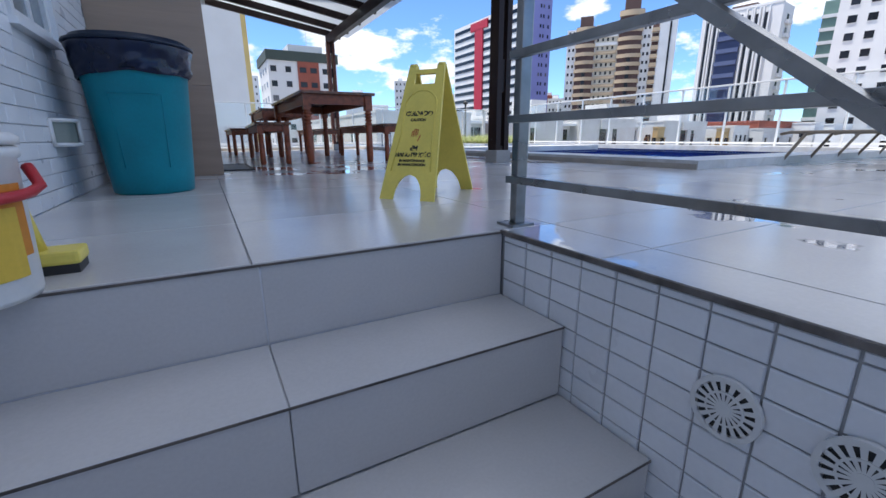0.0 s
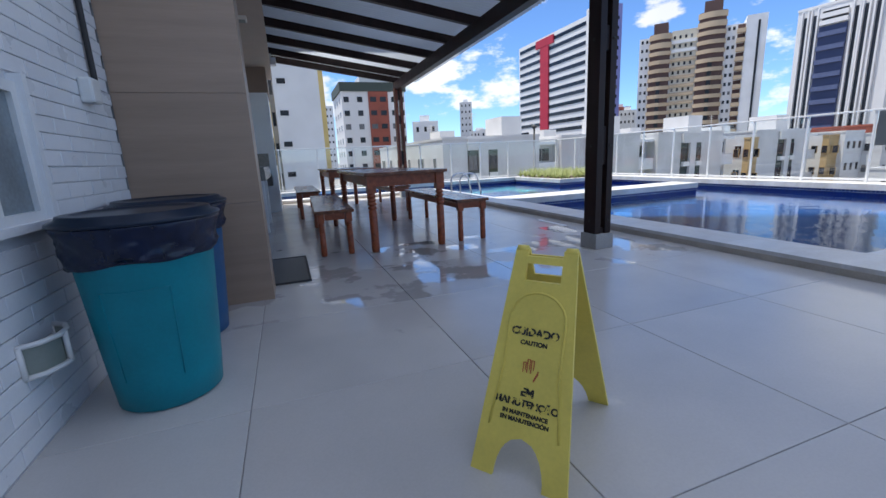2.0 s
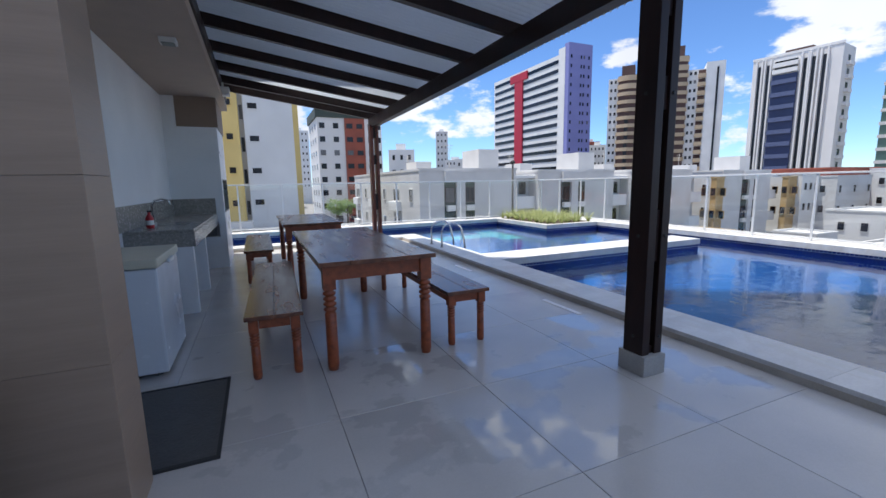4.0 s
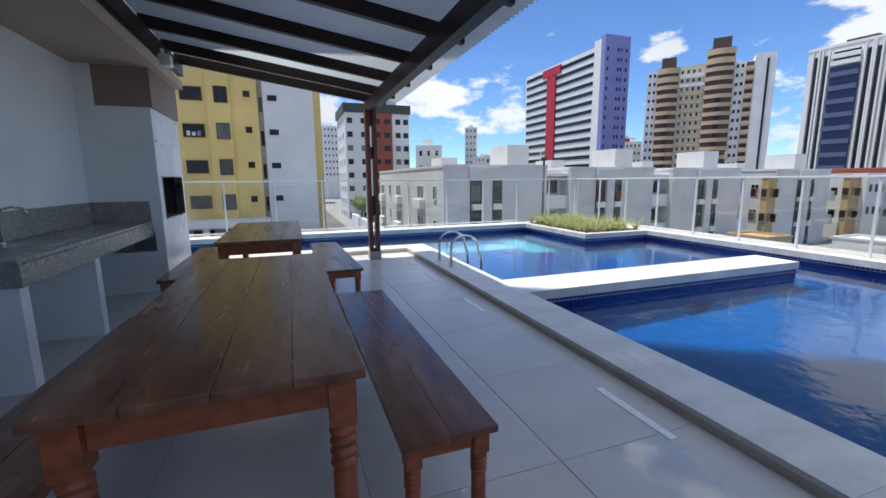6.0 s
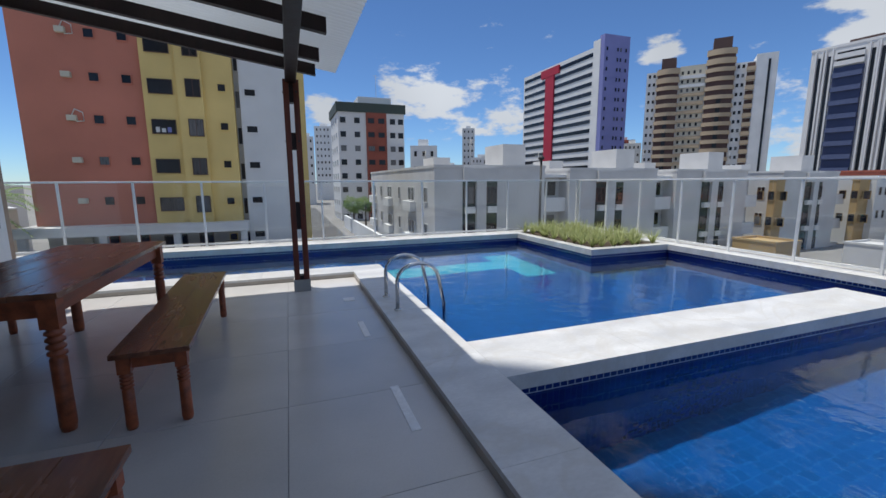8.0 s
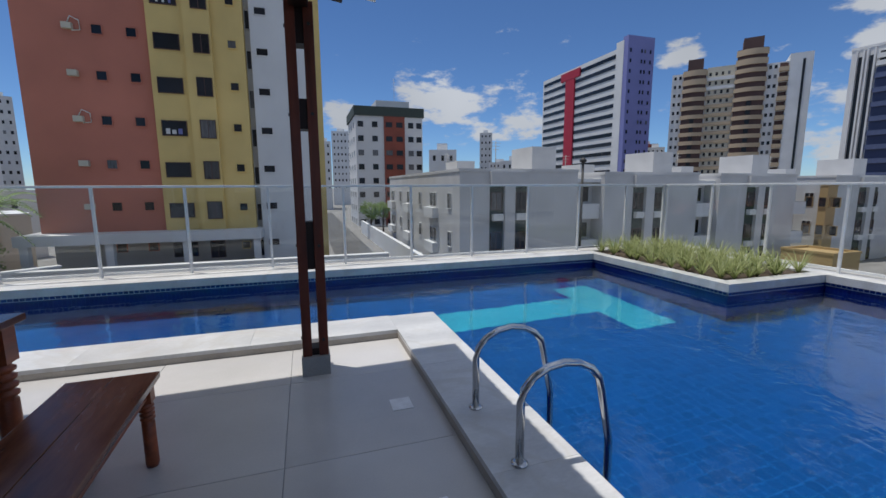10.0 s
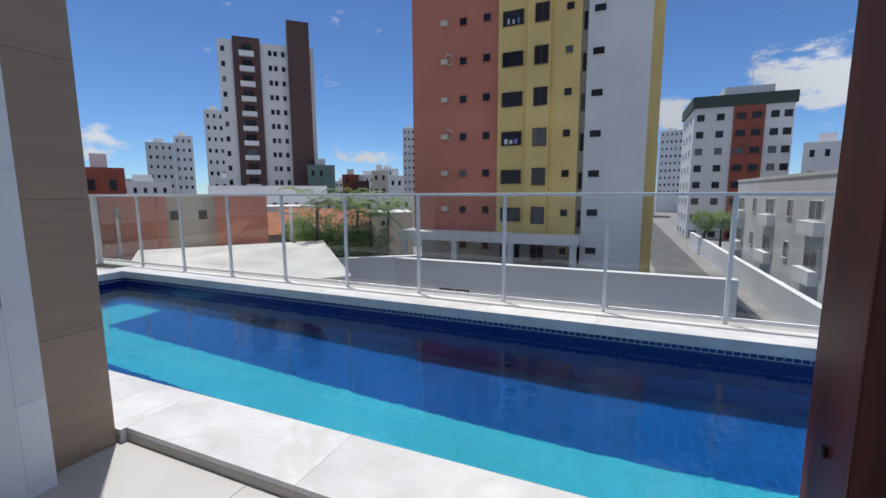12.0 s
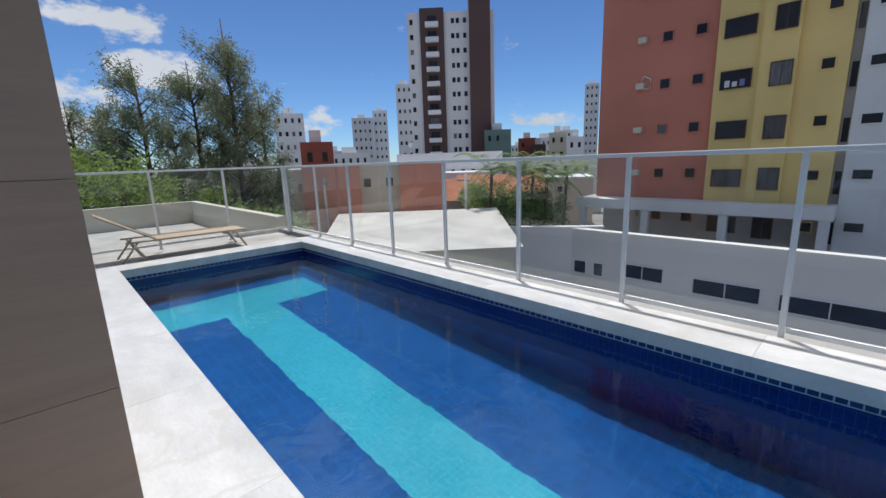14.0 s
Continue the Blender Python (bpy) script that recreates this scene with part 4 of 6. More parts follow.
def sign_panel(side):
    """One leaf of the sign: tapered, arched foot, slotted handle."""
    H, D = 0.62, 0.25
    bm = bmesh.new()
    th = 0.012

    def pt(x, z, t):
        y = side * (D * (1 - z / H) + 0.012) + (t if side < 0 else -t)
        return bm.verts.new((x, y, z))

    def quad_block(xa0, xb0, z0, xa1, xb1, z1):
        f = [pt(xa0, z0, 0), pt(xb0, z0, 0), pt(xb1, z1, 0), pt(xa1, z1, 0)]
        b = [pt(xa0, z0, th), pt(xb0, z0, th), pt(xb1, z1, th), pt(xa1, z1, th)]
        bm.faces.new(f)
        bm.faces.new(b[::-1])
        for k in range(4):
            bm.faces.new((f[k], f[(k + 1) % 4], b[(k + 1) % 4], b[k]))

    zs = [0, 0.02, 0.045, 0.07, 0.09, 0.105, 0.115]
    hw = lambda z: 0.145 - 0.05 * z / H
    inn = lambda z: 0.075 * math.sqrt(max(0.0, 1 - (z / 0.115) ** 2))
    for a, b in zip(zs, zs[1:]):
        for s in (-1, 1):
            quad_block(s * inn(a), s * hw(a), a, s * inn(b), s * hw(b), b)
    quad_block(-hw(0.115), hw(0.115), 0.115, -hw(0.535), hw(0.535), 0.535)
    for s in (-1, 1):
        quad_block(s * 0.055, s * hw(0.535), 0.535, s * 0.055, s * hw(0.585), 0.585)
    quad_block(-hw(0.585), hw(0.585), 0.585, -hw(0.605), hw(0.605), 0.605)
    for s in (-1, 1):
        quad_block(s * 0.055, s * hw(0.605), 0.605, s * 0.055, s * hw(0.625), 0.625)
    bmesh.ops.remove_doubles(bm, verts=bm.verts, dist=0.0003)
    return bm


front = part("front_panel", sign_panel(-1), YELLOW, cs)
part("back_panel", sign_panel(1), YELLOW, cs)
for s in (-1, 1):
    part("hinge", tube(bmesh.new(), [(s * 0.06, 0, 0.622), (s * 0.092, 0, 0.622)], 0.013), YELLOW, cs)
lean = math.degrees(math.atan2(0.25, 0.62))


def on_front(x, z, lift=0.0015):
    y = -(0.25 * (1 - z / 0.62) + 0.012) - lift
    return pose(x, y, z, 90 - lean, 0, 0)


bm = bmesh.new()
pts = [(-0.105, 0.13)] + [(-0.085 + 0.0 * k, 0.3 + 0.1 * k) for k in range(2)] + [(0.085 * math.cos(math.pi - k * math.pi / 12), 0.43 + 0.075 * math.sin(k * math.pi / 12)) for k in range(13)] + [(0.085, 0.3), (0.105, 0.13)]
tube(bm, [(x, -(0.25 * (1 - z / 0.62) + 0.012), z) for x, z in pts], 0.004, 6)
part("raised_border", bm, YELLOW, cs)


def words(body, size, x, z, material, parent, m=None, align="CENTER"):
    cu = bpy.data.curves.new("text", "FONT")
    cu.body, cu.size, cu.align_x, cu.align_y, cu.extrude, cu.offset = body, size, align, "CENTER", 0.0005, size * 0.042
    tmp = bpy.data.objects.new("text", cu)
    me = bpy.data.meshes.new_from_object(tmp)
    bpy.data.objects.remove(tmp)
    me.materials.append(material)
    ob = new("lettering", me)
    ob.parent = parent
    ob.matrix_basis = m or on_front(x, z)
    return ob


words("CUIDADO", 0.031, 0.0, 0.395, WORNINK, cs)
words("CAUTION", 0.018, 0.0, 0.366, INK, cs)
words("EM", 0.032, 0.0, 0.235, WORNINK, cs)
words("MANUTENÇÃO", 0.0275, 0.0, 0.205, WORNINK, cs)
words("IN MAINTENANCE", 0.0165, 0.0, 0.178, INK, cs)
words("EN MANUTENCIÓN", 0.0165, 0.0, 0.160, INK, cs)
bm = bmesh.new()
for dx, h in ((-0.018, 0.022), (-0.006, 0.032), (0.006, 0.03)):
    bx(bm, dx - 0.0055, dx - 0.003, -0.008, h, 0, 0.0008)
    bx(bm, dx + 0.002, dx + 0.0045, -0.004 + h * 0.2, h, 0, 0.0008)
    bx(bm, dx - 0.003, dx + 0.002, h - 0.002, h, 0, 0.0008)
for k in range(5):
    bx(bm, 0.012 + 0.0025 * k, 0.015 + 0.0025 * k, -0.03 + 0.005 * k, -0.022 + 0.006 * k, 0, 0.0008)
pic = part("pictogram", bm, REDINK, cs, "worn thin red palm outline")
pic.matrix_basis = on_front(0, 0.295)

# ---- wall fittings ----
win = thing("window_1", "white framed sliding window in the glazed brick wall", "window", (XW, 1.52, 0.985), kind="structure")
for nm, bb in (("window_frame", (-0.02, 0.012, -0.27, -0.23, -0.23, 0.27)), ("window_frame", (-0.02, 0.012, 0.23, 0.27, -0.23, 0.27)), ("window_frame", (-0.02, 0.012, -0.23, 0.23, 0.23, 0.27)), ("window_frame", (-0.02, 0.012, -0.23, 0.23, -0.23, -0.195)), ("mullion", (-0.015, 0.008, -0.015, 0.015, -0.195, 0.23))):
    part(nm, box(*bb), ALU, win)
part("pane", box(-0.008, -0.002, -0.23, -0.015, -0.195, 0.23), PALEPANE, win)
part("pane", box(-0.012, -0.006, 0.015, 0.23, -0.195, 0.23), PALEPANE, win)
part("latch", box(0.008, 0.02, 0.0, 0.012, -0.06, 0.0), IRON, win)
part("reveal", box(-0.03, 0.035, 0.27, 0.30, -0.26, 0.30), WHITE, win)
part("sill", box(-0.03, 0.03, -0.29, 0.29, -0.26, -0.23), WHITE, win)
wl = thing("wall_light", "white curved wall light with two frosted panes", "lamp", (XW, 1.54, 0.315))
for z in (-0.055, 0.055):
    bm = bmesh.new()
    tube(bm, [(0.0, -0.12, z), (0.05, -0.09, z), (0.08, -0.03, z), (0.08, 0.03, z), (0.05, 0.09, z), (0.0, 0.12, z)], 0.01, 6)
    part("frame", bm, WHITEPL, wl)
for y, x in ((-0.12, 0.005), (0, 0.083), (0.12, 0.005)):
    part("upright", tube(bmesh.new(), [(x, y, -0.055), (x, y, 0.055)], 0.01, 6), WHITEPL, wl)
bm = bmesh.new()
cols = [(0.0, -0.115), (0.045, -0.085), (0.072, -0.03), (0.072, 0.03), (0.045, 0.085), (0.0, 0.115)]
rows_ = [[bm.verts.new((x, y, z)) for x, y in cols] for z in (-0.052, 0.052)]
for k in range(5):
    bm.faces.new((rows_[0][k], rows_[0][k + 1], rows_[1][k + 1], rows_[1][k])).smooth = True
part("diffuser", bm, SCREEN, wl, "greenish frosted diffuser")
jb = thing("junction_box", "white junction box with a dark conduit above", "junction box", (XW, 2.42, 1.32))
part("box", box(0, 0.06, -0.055, 0.055, -0.06, 0.06, bev=0.012), WHITEPL, jb)
part("conduit", tube(bmesh.new(), [(0.02, 0.1, -0.02), (0.02, 0.12, 0.05), (0.02, 0.12, 1.8)], 0.014, 8), IRON, jb)

# ---- cleaning things at the stair head ----
bk = thing("paint_bucket", "white plastic bucket with an orange label", "bucket", (-0.425, -0.12, 0))
part("body", lathe(bmesh.new(), [(0.115, 0), (0.118, 0.01), (0.124, 0.25), (0.13, 0.255), (0.13, 0.27), (0.122, 0.275)], n=32), WHITEPL, bk)
part("lid", lathe(bmesh.new(), [(0.132, 0.275), (0.134, 0.288), (0.124, 0.296), (0.02, 0.294)], n=32), WHITEPL, bk)
for nm, a0, a1, z0, z1, m in (("label", -2.6, -0.1, 0.08, 0.21, ORANGE), ("label", -2.6, -0.3, 0.045, 0.17, MARIGOLD)):
    bm = bmesh.new()
    arc = [a0 + (a1 - a0) * k / 12 for k in range(13)]
    ring = [[bm.verts.new(((0.1185 + 0.0225 * z + (0.002 if m is ORANGE else 0.003)) * math.cos(a), (0.1185 + 0.0225 * z + (0.002 if m is ORANGE else 0.003)) * math.sin(a), z)) for a in arc] for z in (z0, z1)]
    for k in range(12):
        bm.faces.new((ring[0][k], ring[0][k + 1], ring[1][k + 1], ring[1][k]))
    part(nm, bm, m, bk, "orange and yellow paper label")
part("carry_handle", tube(bmesh.new(), [(0.134 * math.cos(-3.1 + k * 0.31), 0.134 * math.sin(-3.1 + k * 0.31), 0.175 + 0.0015 * k) for k in range(11)] + [(0.145, 0.02, 0.2), (0.125, 0.05, 0.235)], 0.01), REDPL, bk, "red plastic carrying handle")
part("spout_cap", lathe(bmesh.new(), [(0.03, 0.293), (0.03, 0.33), (0.02, 0.335)], 0.08, 0.02, 12), WHITEPL, bk)
br_ = thing("floor_brush", "yellow scrubbing brush with a red handle grip", "brush", (-0.335, 0.04, 0))
part("bristles", box(-0.06, 0.06, -0.04, 0.04, 0, 0.02), IRON, br_)
part("head", box(-0.065, 0.065, -0.045, 0.045, 0.02, 0.05, bev=0.008), YELLOW, br_)
part("socket", tube(bmesh.new(), [(-0.02, 0, 0.048), (-0.026, 0, 0.11), (-0.034, 0, 0.17)], [0.024, 0.02, 0.02]), YELLOW, br_)
part("grip", tube(bmesh.new(), [(-0.034, 0, 0.165), (-0.05, 0, 0.215), (-0.085, -0.02, 0.25)], [0.022, 0.019, 0.014]), REDPL, br_, "red plastic grip")

# ---- pool fittings ----
lad = thing("pool_ladder", "polished steel pool ladder with curved handrails", "ladder", (0, 0, 0))
for yy in (8.93, 8.40):
    pts = [(3.9, yy, RIM)]
    for k in range(9):
        a = math.pi * (1 - k / 8)
        pts.append((4.12 + 0.22 * math.cos(a), yy, RIM + 0.3 + 0.165 * math.sin(a)))
    pts += [(4.40, yy, 0.1), (4.42, yy, -0.9)]
    part("handrail", tube(bmesh.new(), pts, 0.02, 12), CHROME, lad)
    part("flange", lathe(bmesh.new(), [(0.04, RIM), (0.04, RIM + 0.008), (0.022, RIM + 0.012)], 3.9, yy, 16), CHROME, lad)
for z in (-0.3, -0.55, -0.8):
    part("rung", box(4.37, 4.45, 8.40, 8.93, z - 0.012, z + 0.012), CHROME, lad)
for y0, y1 in ((4.1, 4.69), (6.45, 6.99), (7.97, 8.4)):
    st = solid("floor_strip", box(3.49, 3.545, y0, y1, 0.0005, 0.004), MARKT, "worn pale adhesive strip on the floor", "floor strip", "strips along the pool")
solid("floor_hatch", box(3.46, 3.59, 9.18, 9.32, 0.0005, 0.004), MARKT, "small pale square drain cover in the floor", "drain cover")


def lounger(loc, rz, back):
    l = thing("sun_lounger", "aluminium sun lounger with beige sling, backrest raised", "sun lounger", loc, rz, group="sun loungers")
    for s in (-1, 1):
        part("side_rail", tube(bmesh.new(), [(s * 0.3, -0.35, 0.32), (s * 0.3, 1.0, 0.32), (s * 0.3, 1.08, 0.3)], 0.016), STRAP, l)
        part("leg", tube(bmesh.new(), [(s * 0.3, 0.86, 0.31), (s * 0.3, 1.04, 0.0)], 0.016), STRAP, l)
        part("leg", tube(bmesh.new(), [(s * 0.3, -0.55, 0.31), (s * 0.3, -0.78, 0.0)], 0.016), STRAP, l)
        part("leg", tube(bmesh.new(), [(s * 0.3, -0.62, 0.31), (s * 0.3, -0.45, 0.0)], 0.016), STRAP, l)
        part("back_rail", tube(bmesh.new(), [(s * 0.28, -0.3, 0.33), (s * 0.28, -0.98, 0.33 + back)], 0.014), STRAP, l)
        part("side_rail", tube(bmesh.new(), [(s * 0.3, -0.7, 0.32), (s * 0.3, -0.35, 0.32)], 0.016), STRAP, l)
    part("sling", box(-0.28, 0.28, -0.3, 1.05, 0.318, 0.326), STRAP, l)
    bm = bmesh.new()
    vs = bx(bm, -0.27, 0.27, -0.97, -0.3, 0, 0.008)
    for v in vs:
        v.co.z += 0.325 + back * (-0.3 - v.co.y) / 0.68
    part("back_sling", bm, STRAP, l)
    part("crossbar", tube(bmesh.new(), [(-0.28, -0.98, 0.33 + back), (0.28, -0.98, 0.33 + back)], 0.014), STRAP, l)
    return l


la = lounger((-6.42, 11.75, 0.0), 0, 0.42)
solid("ground_strip", box(-7.2, W_IN - 0.42, 10.4, N_OUT, -0.3, -0.001), CONC, "grey concrete strip behind the lap pool", "deck", kind="structure")
for x in (5.6, 6.9, 8.2):
    copy_thing(la, pose(x, 0.0, 0, 0, 0, 0))

# planter leaves: one clump thing per tuft
rng = random.Random(5)


def tuft(x, y, scale_):
    bm = bmesh.new()
    for k in range(34):
        a = rng.uniform(0, math.tau)
        l = rng.uniform(0.22, 0.42) * scale_
        w = rng.uniform(0.008, 0.014)
        out = rng.uniform(0.25, 0.95)
        d = Vector((math.cos(a), math.sin(a), 0))
        sdv = Vector((-d.y, d.x, 0)) * w
        last = None
        for j in range(4):
            s = j / 3
            p = d * (l * out * s) + Vector((0, 0, l * (s - 0.55 * out * s * s)))
            ww = sdv * (1 - s) + sdv * 0.08
            r = (bm.verts.new(p - ww), bm.verts.new(p + ww))
            if last:
                bm.faces.new((last[0], last[1], r[1], r[0]))
            last = r
    ob = solid("planter_shrub", bm, LEAFC, "spiky yellow-green plant in the corner planter", "plant", "plants in the planter")
    ob.location = (x, y, 0.05)
    return ob


tufts = [tuft(0, 0, 1.2) for _ in range(5)]
cnt = 0
for i in range(7):
    for j in range(9):
        x = PL_X + 0.32 + i * 0.24 + rng.uniform(-0.08, 0.08)
        y = PL_Y + 0.32 + j * 0.32 + rng.uniform(-0.1, 0.1)
        if cnt < 5:
            tufts[cnt].location = (x, y, 0.05)
        else:
            copy_thing(tufts[rng.randrange(5)], pose(x, y, 0.05, 0, 0, rng.uniform(0, 360)))
        cnt += 1


# ---- city ----
solid("ground", box(-2500, 2500, -2500, 2500, -7.5, -6.5), ASPHALT, "grey city ground reaching the horizon", "ground", kind="structure")


def block(name, label, x0, x1, y0, y1, z1, material, z0=-6.5, rz=0.0, pivot=None):
    """A building as a thing; parts are placed in its own frame, whose origin is the footprint's centre."""
    cx, cy = (x0 + x1) / 2, (y0 + y1) / 2
    t = thing(name, label, "building", (cx, cy, 0), rz)
    part("wall", box(x0 - cx, x1 - cx, y0 - cy, y1 - cy, z0, z1), material, t)
    return t, (x1 - x0) / 2, (y1 - y0) / 2


def parapet(t, hx, hy, z, material, th=0.25, h=0.6):
    bm = bmesh.new()
    bx(bm, -hx - 0.05, hx + 0.05, -hy - 0.05, -hy + th, z, z + h)
    bx(bm, -hx - 0.05, hx + 0.05, hy - th, hy + 0.05, z, z + h)
    bx(bm, -hx - 0.05, -hx + th, -hy + th, hy - th, z, z + h)
    bx(bm, hx - th, hx + 0.05, -hy + th, hy - th, z, z + h)
    part("parapet", bm, material, t)


WINM = {}
WRND = random.Random(12)


def window_mesh(w, h, frame_m, side):
    """A window set proud on a facade: dark pane in a thin frame. side: the facade's axis."""
    key = (round(w, 2), round(h, 2), frame_m.name)
    if key not in WINM:
        bm = bmesh.new()
        bx(bm, -w / 2, w / 2, -0.03, 0.05, -h / 2, h / 2)
        pane = mesh_of("pane", bm, DARKGLASS)
        lit = pane.copy()
        lit.materials.clear()
        lit.materials.append(CURTAIN)
        bm = bmesh.new()
        f = 0.035
        bx(bm, -w / 2 - f, w / 2 + f, -0.07, 0.05, h / 2, h / 2 + f)
        bx(bm, -w / 2 - f, w / 2 + f, -0.09, 0.05, -h / 2 - f, -h / 2)
        bx(bm, -w / 2 - f, -w / 2, -0.07, 0.05, -h / 2, h / 2)
        bx(bm, w / 2, w / 2 + f, -0.07, 0.05, -h / 2, h / 2)
        if w > 1.5 or w == 0.8:
            bx(bm, -0.02, 0.02, -0.045, 0.03, -h / 2, h / 2)
        WINM[key] = (pane, mesh_of("window_frame", bm, frame_m), lit)
    return WINM[key]


def window(t, x, z, w, h, side, hx, hy, frame_m):
    pane, fr_, lit = window_mesh(w, h, frame_m, side)
    if WRND.random() < 0.12:
        pane = lit
    m = {"s": pose(x, -hy, z), "w": pose(-hx, x, z, 0, 0, -90), "e": pose(hx, x, z, 0, 0, 90)}[side]
    p = piece("window", pane, t, m)
    piece("window_frame", fr_, p, Matrix())
    return p


# red and ochre apartment house with a white block, across the street
FY = 37.5
apt, hx, hy = block("apartment_house", "terracotta apartment house with small windows and air conditioners", -11.9, -5.4, FY, FY + 14, 26, TERRA, z0=-1.4)
for k in range(-1, 9):
    z = 0.21 + 2.55 * k
    for x in (0.68, 2.38):
        window(apt, x, z + 0.02, 0.5, 0.5, "s", hx, hy, TERRA)
    ac = part("air_conditioner", box(-0.9, -0.42, -hy - 0.3, -hy, z - 0.12, z + 0.22, bev=0.03), CREAM, apt)
    if k in (2, 4):
        part("pipe", tube(bmesh.new(), [(-0.7, -hy - 0.06, z + 0.2), (-0.5, -hy - 0.1, z + 0.6), (-0.1, -hy - 0.1, z + 0.4), (-0.1, -hy - 0.06, z - 0.1), (-0.5, -hy - 0.06, z - 0.15)], 0.035, 6), WHITEPL, apt)
oc, hx, hy = block("apartment_house", "ochre wing of the apartment house with wide windows", -5.4, -0.18, FY - 0.3, FY + 14, 26, OCHRE, z0=-1.4)
part("bay", box(-0.65, 0.81, -hy - 0.25, -hy, -1.4, 26), OCHRE, oc)
for k in range(-1, 9):
    z = -0.05 + 2.52 * k
    window(oc, -1.63, z, 1.3, 0.85, "s", hx, hy, UMBER)
    window(oc, 0.26, z - 0.02, 0.8, 1.05, "s", hx, hy + 0.25, UMBER)
    if k in (2, 5):
        for q in range(3):
            part("laundry", box(-2.1 + q * 0.33 + 0.1 * (k % 2), -1.88 + q * 0.33, -hy - 0.06, -hy - 0.04, z - 0.35, z - 0.02 - 0.08 * (q % 2)), (FARWHITE, LILAC, FARWHITE)[(q + k) % 3], oc, "washing hung in the window")
    window(oc, 1.92, z + 0.15, 0.45, 0.45, "s", hx, hy, OCHRE)
gp, hx, hy = block("apartment_house", "grey recessed bay between ochre and white blocks", -0.18, 0.18, FY + 0.5, FY + 14, 26, GREYRENDER, z0=-6.5)
for k in range(-1, 9):
    window(gp, 0.0, -0.3 + 2.46 * k, 0.24, 1.1, "s", hx, hy, GREYRENDER)
wh, hx, hy = block("apartment_house", "white rendered apartment block with small dark windows", 0.18, 3.75, FY, FY + 6, 26, LIGHTGREY)
for k in range(-2, 9):
    window(wh, -1.13, 0.13 + 2.46 * k, 0.66, 0.42, "s", hx, hy, LIGHTGREY)
ws, hx, hy = block("apartment_house", "ochre rear side of the white block", 3.75, 4.7, FY + 5.5, FY + 14, 26, OCHRE)
# podium and garage in front of it
pod, hx, hy = block("garage_podium", "low grey parking podium with open bays", -12.5, 0.2, FY - 1.6, FY + 12, -1.3, LIGHTGREY, z0=-1.9)
for k in range(4):
    part("column", box(-hx + 0.2 + k * 4.0, -hx + 0.6 + k * 4.0, -hy + 0.1, -hy + 0.45, -6.5, -1.9), LIGHTGREY, pod)
part("back_wall", box(-hx, hx, -hy + 4, -hy + 4.2, -6.5, -1.9), GREYRENDER, pod)
gw, hx, hy = block("street_wall", "long pale rendered street wall with dark low openings", -11.1, 7.8, 32.2, 32.6, -2.78, FARWHITE)
part("coping", box(-hx, hx, -hy - 0.06, hy + 0.06, -2.78, -2.7), FARWHITE, gw)
for x, w, z in ((-8.4, 0.7, -4.9), (-7.3, 0.5, -4.9), (-4.9, 2.0, -4.7), (-1.2, 2.6, -4.9), (2.4, 3.2, -5.0)):
    window(gw, x, z, w, 0.7, "s", hx, hy, LIGHTGREY)

# grey low apartment blocks to the east
def low_block(x0, x1, y0, y1, z1, recess):
    t, hx, hy = block("low_apartments", "three-storey grey rendered apartment block with flat roof", x0, x1, y0, y1, z1, GREYRENDER)
    parapet(t, hx, hy, z1, GREYRENDER, h=0.22)
    cx = (recess[0] + recess[1]) / 2 - (x0 + x1) / 2
    hw = (recess[1] - recess[0]) / 2
    # no real depth here: the bay's shade is a dark flat panel
    part("stair_recess_shade", box(cx - hw, cx + hw, -hy - 0.01, -hy + 0.05, -6.5, z1 - 0.95), GREENCAP, t, "flat dark panel standing in for the shade of a recessed bay")
    part("pier", box(cx - 0.42, cx + 0.42, -hy - 0.3, -hy, -6.5, z1 - 1.0), GREYRENDER, t)
    part("lintel", box(cx - hw, cx + hw, -hy - 0.3, -hy, z1 - 1.0, z1), GREYRENDER, t)
    for k in range(3):
        for s in (-1, 1):
            window(t, cx + s * hw * 0.66, z1 - 2.1 - 2.9 * k, 0.8, 1.2, "s", hx, hy + 0.04, UMBER)
            part("air_conditioner", box(cx + s * hw * 0.62 - 0.4, cx + s * hw * 0.62 + 0.4, -hy - 0.35, -hy, z1 - 3.5 - 2.9 * k, z1 - 3.0 - 2.9 * k), WHITEPL, t)
    m = max(2, round((y1 - y0) / 4.5))
    for i in range(m):
        cy = -hy + (i + 0.5) * 2 * hy / m
        for k in range(3):
            window(t, cy, z1 - 2.1 - 2.9 * k, 1.9 if i % 2 else 0.8, 1.1, "w", hx, hy, FARWHITE)
            if i % 2:
                part("balcony", box(-hx - 0.5, -hx, cy - 1.3, cy + 1.3, z1 - 3.6 - 2.9 * k, z1 - 2.75 - 2.9 * k), LIGHTGREY, t)
    return t, hx, hy


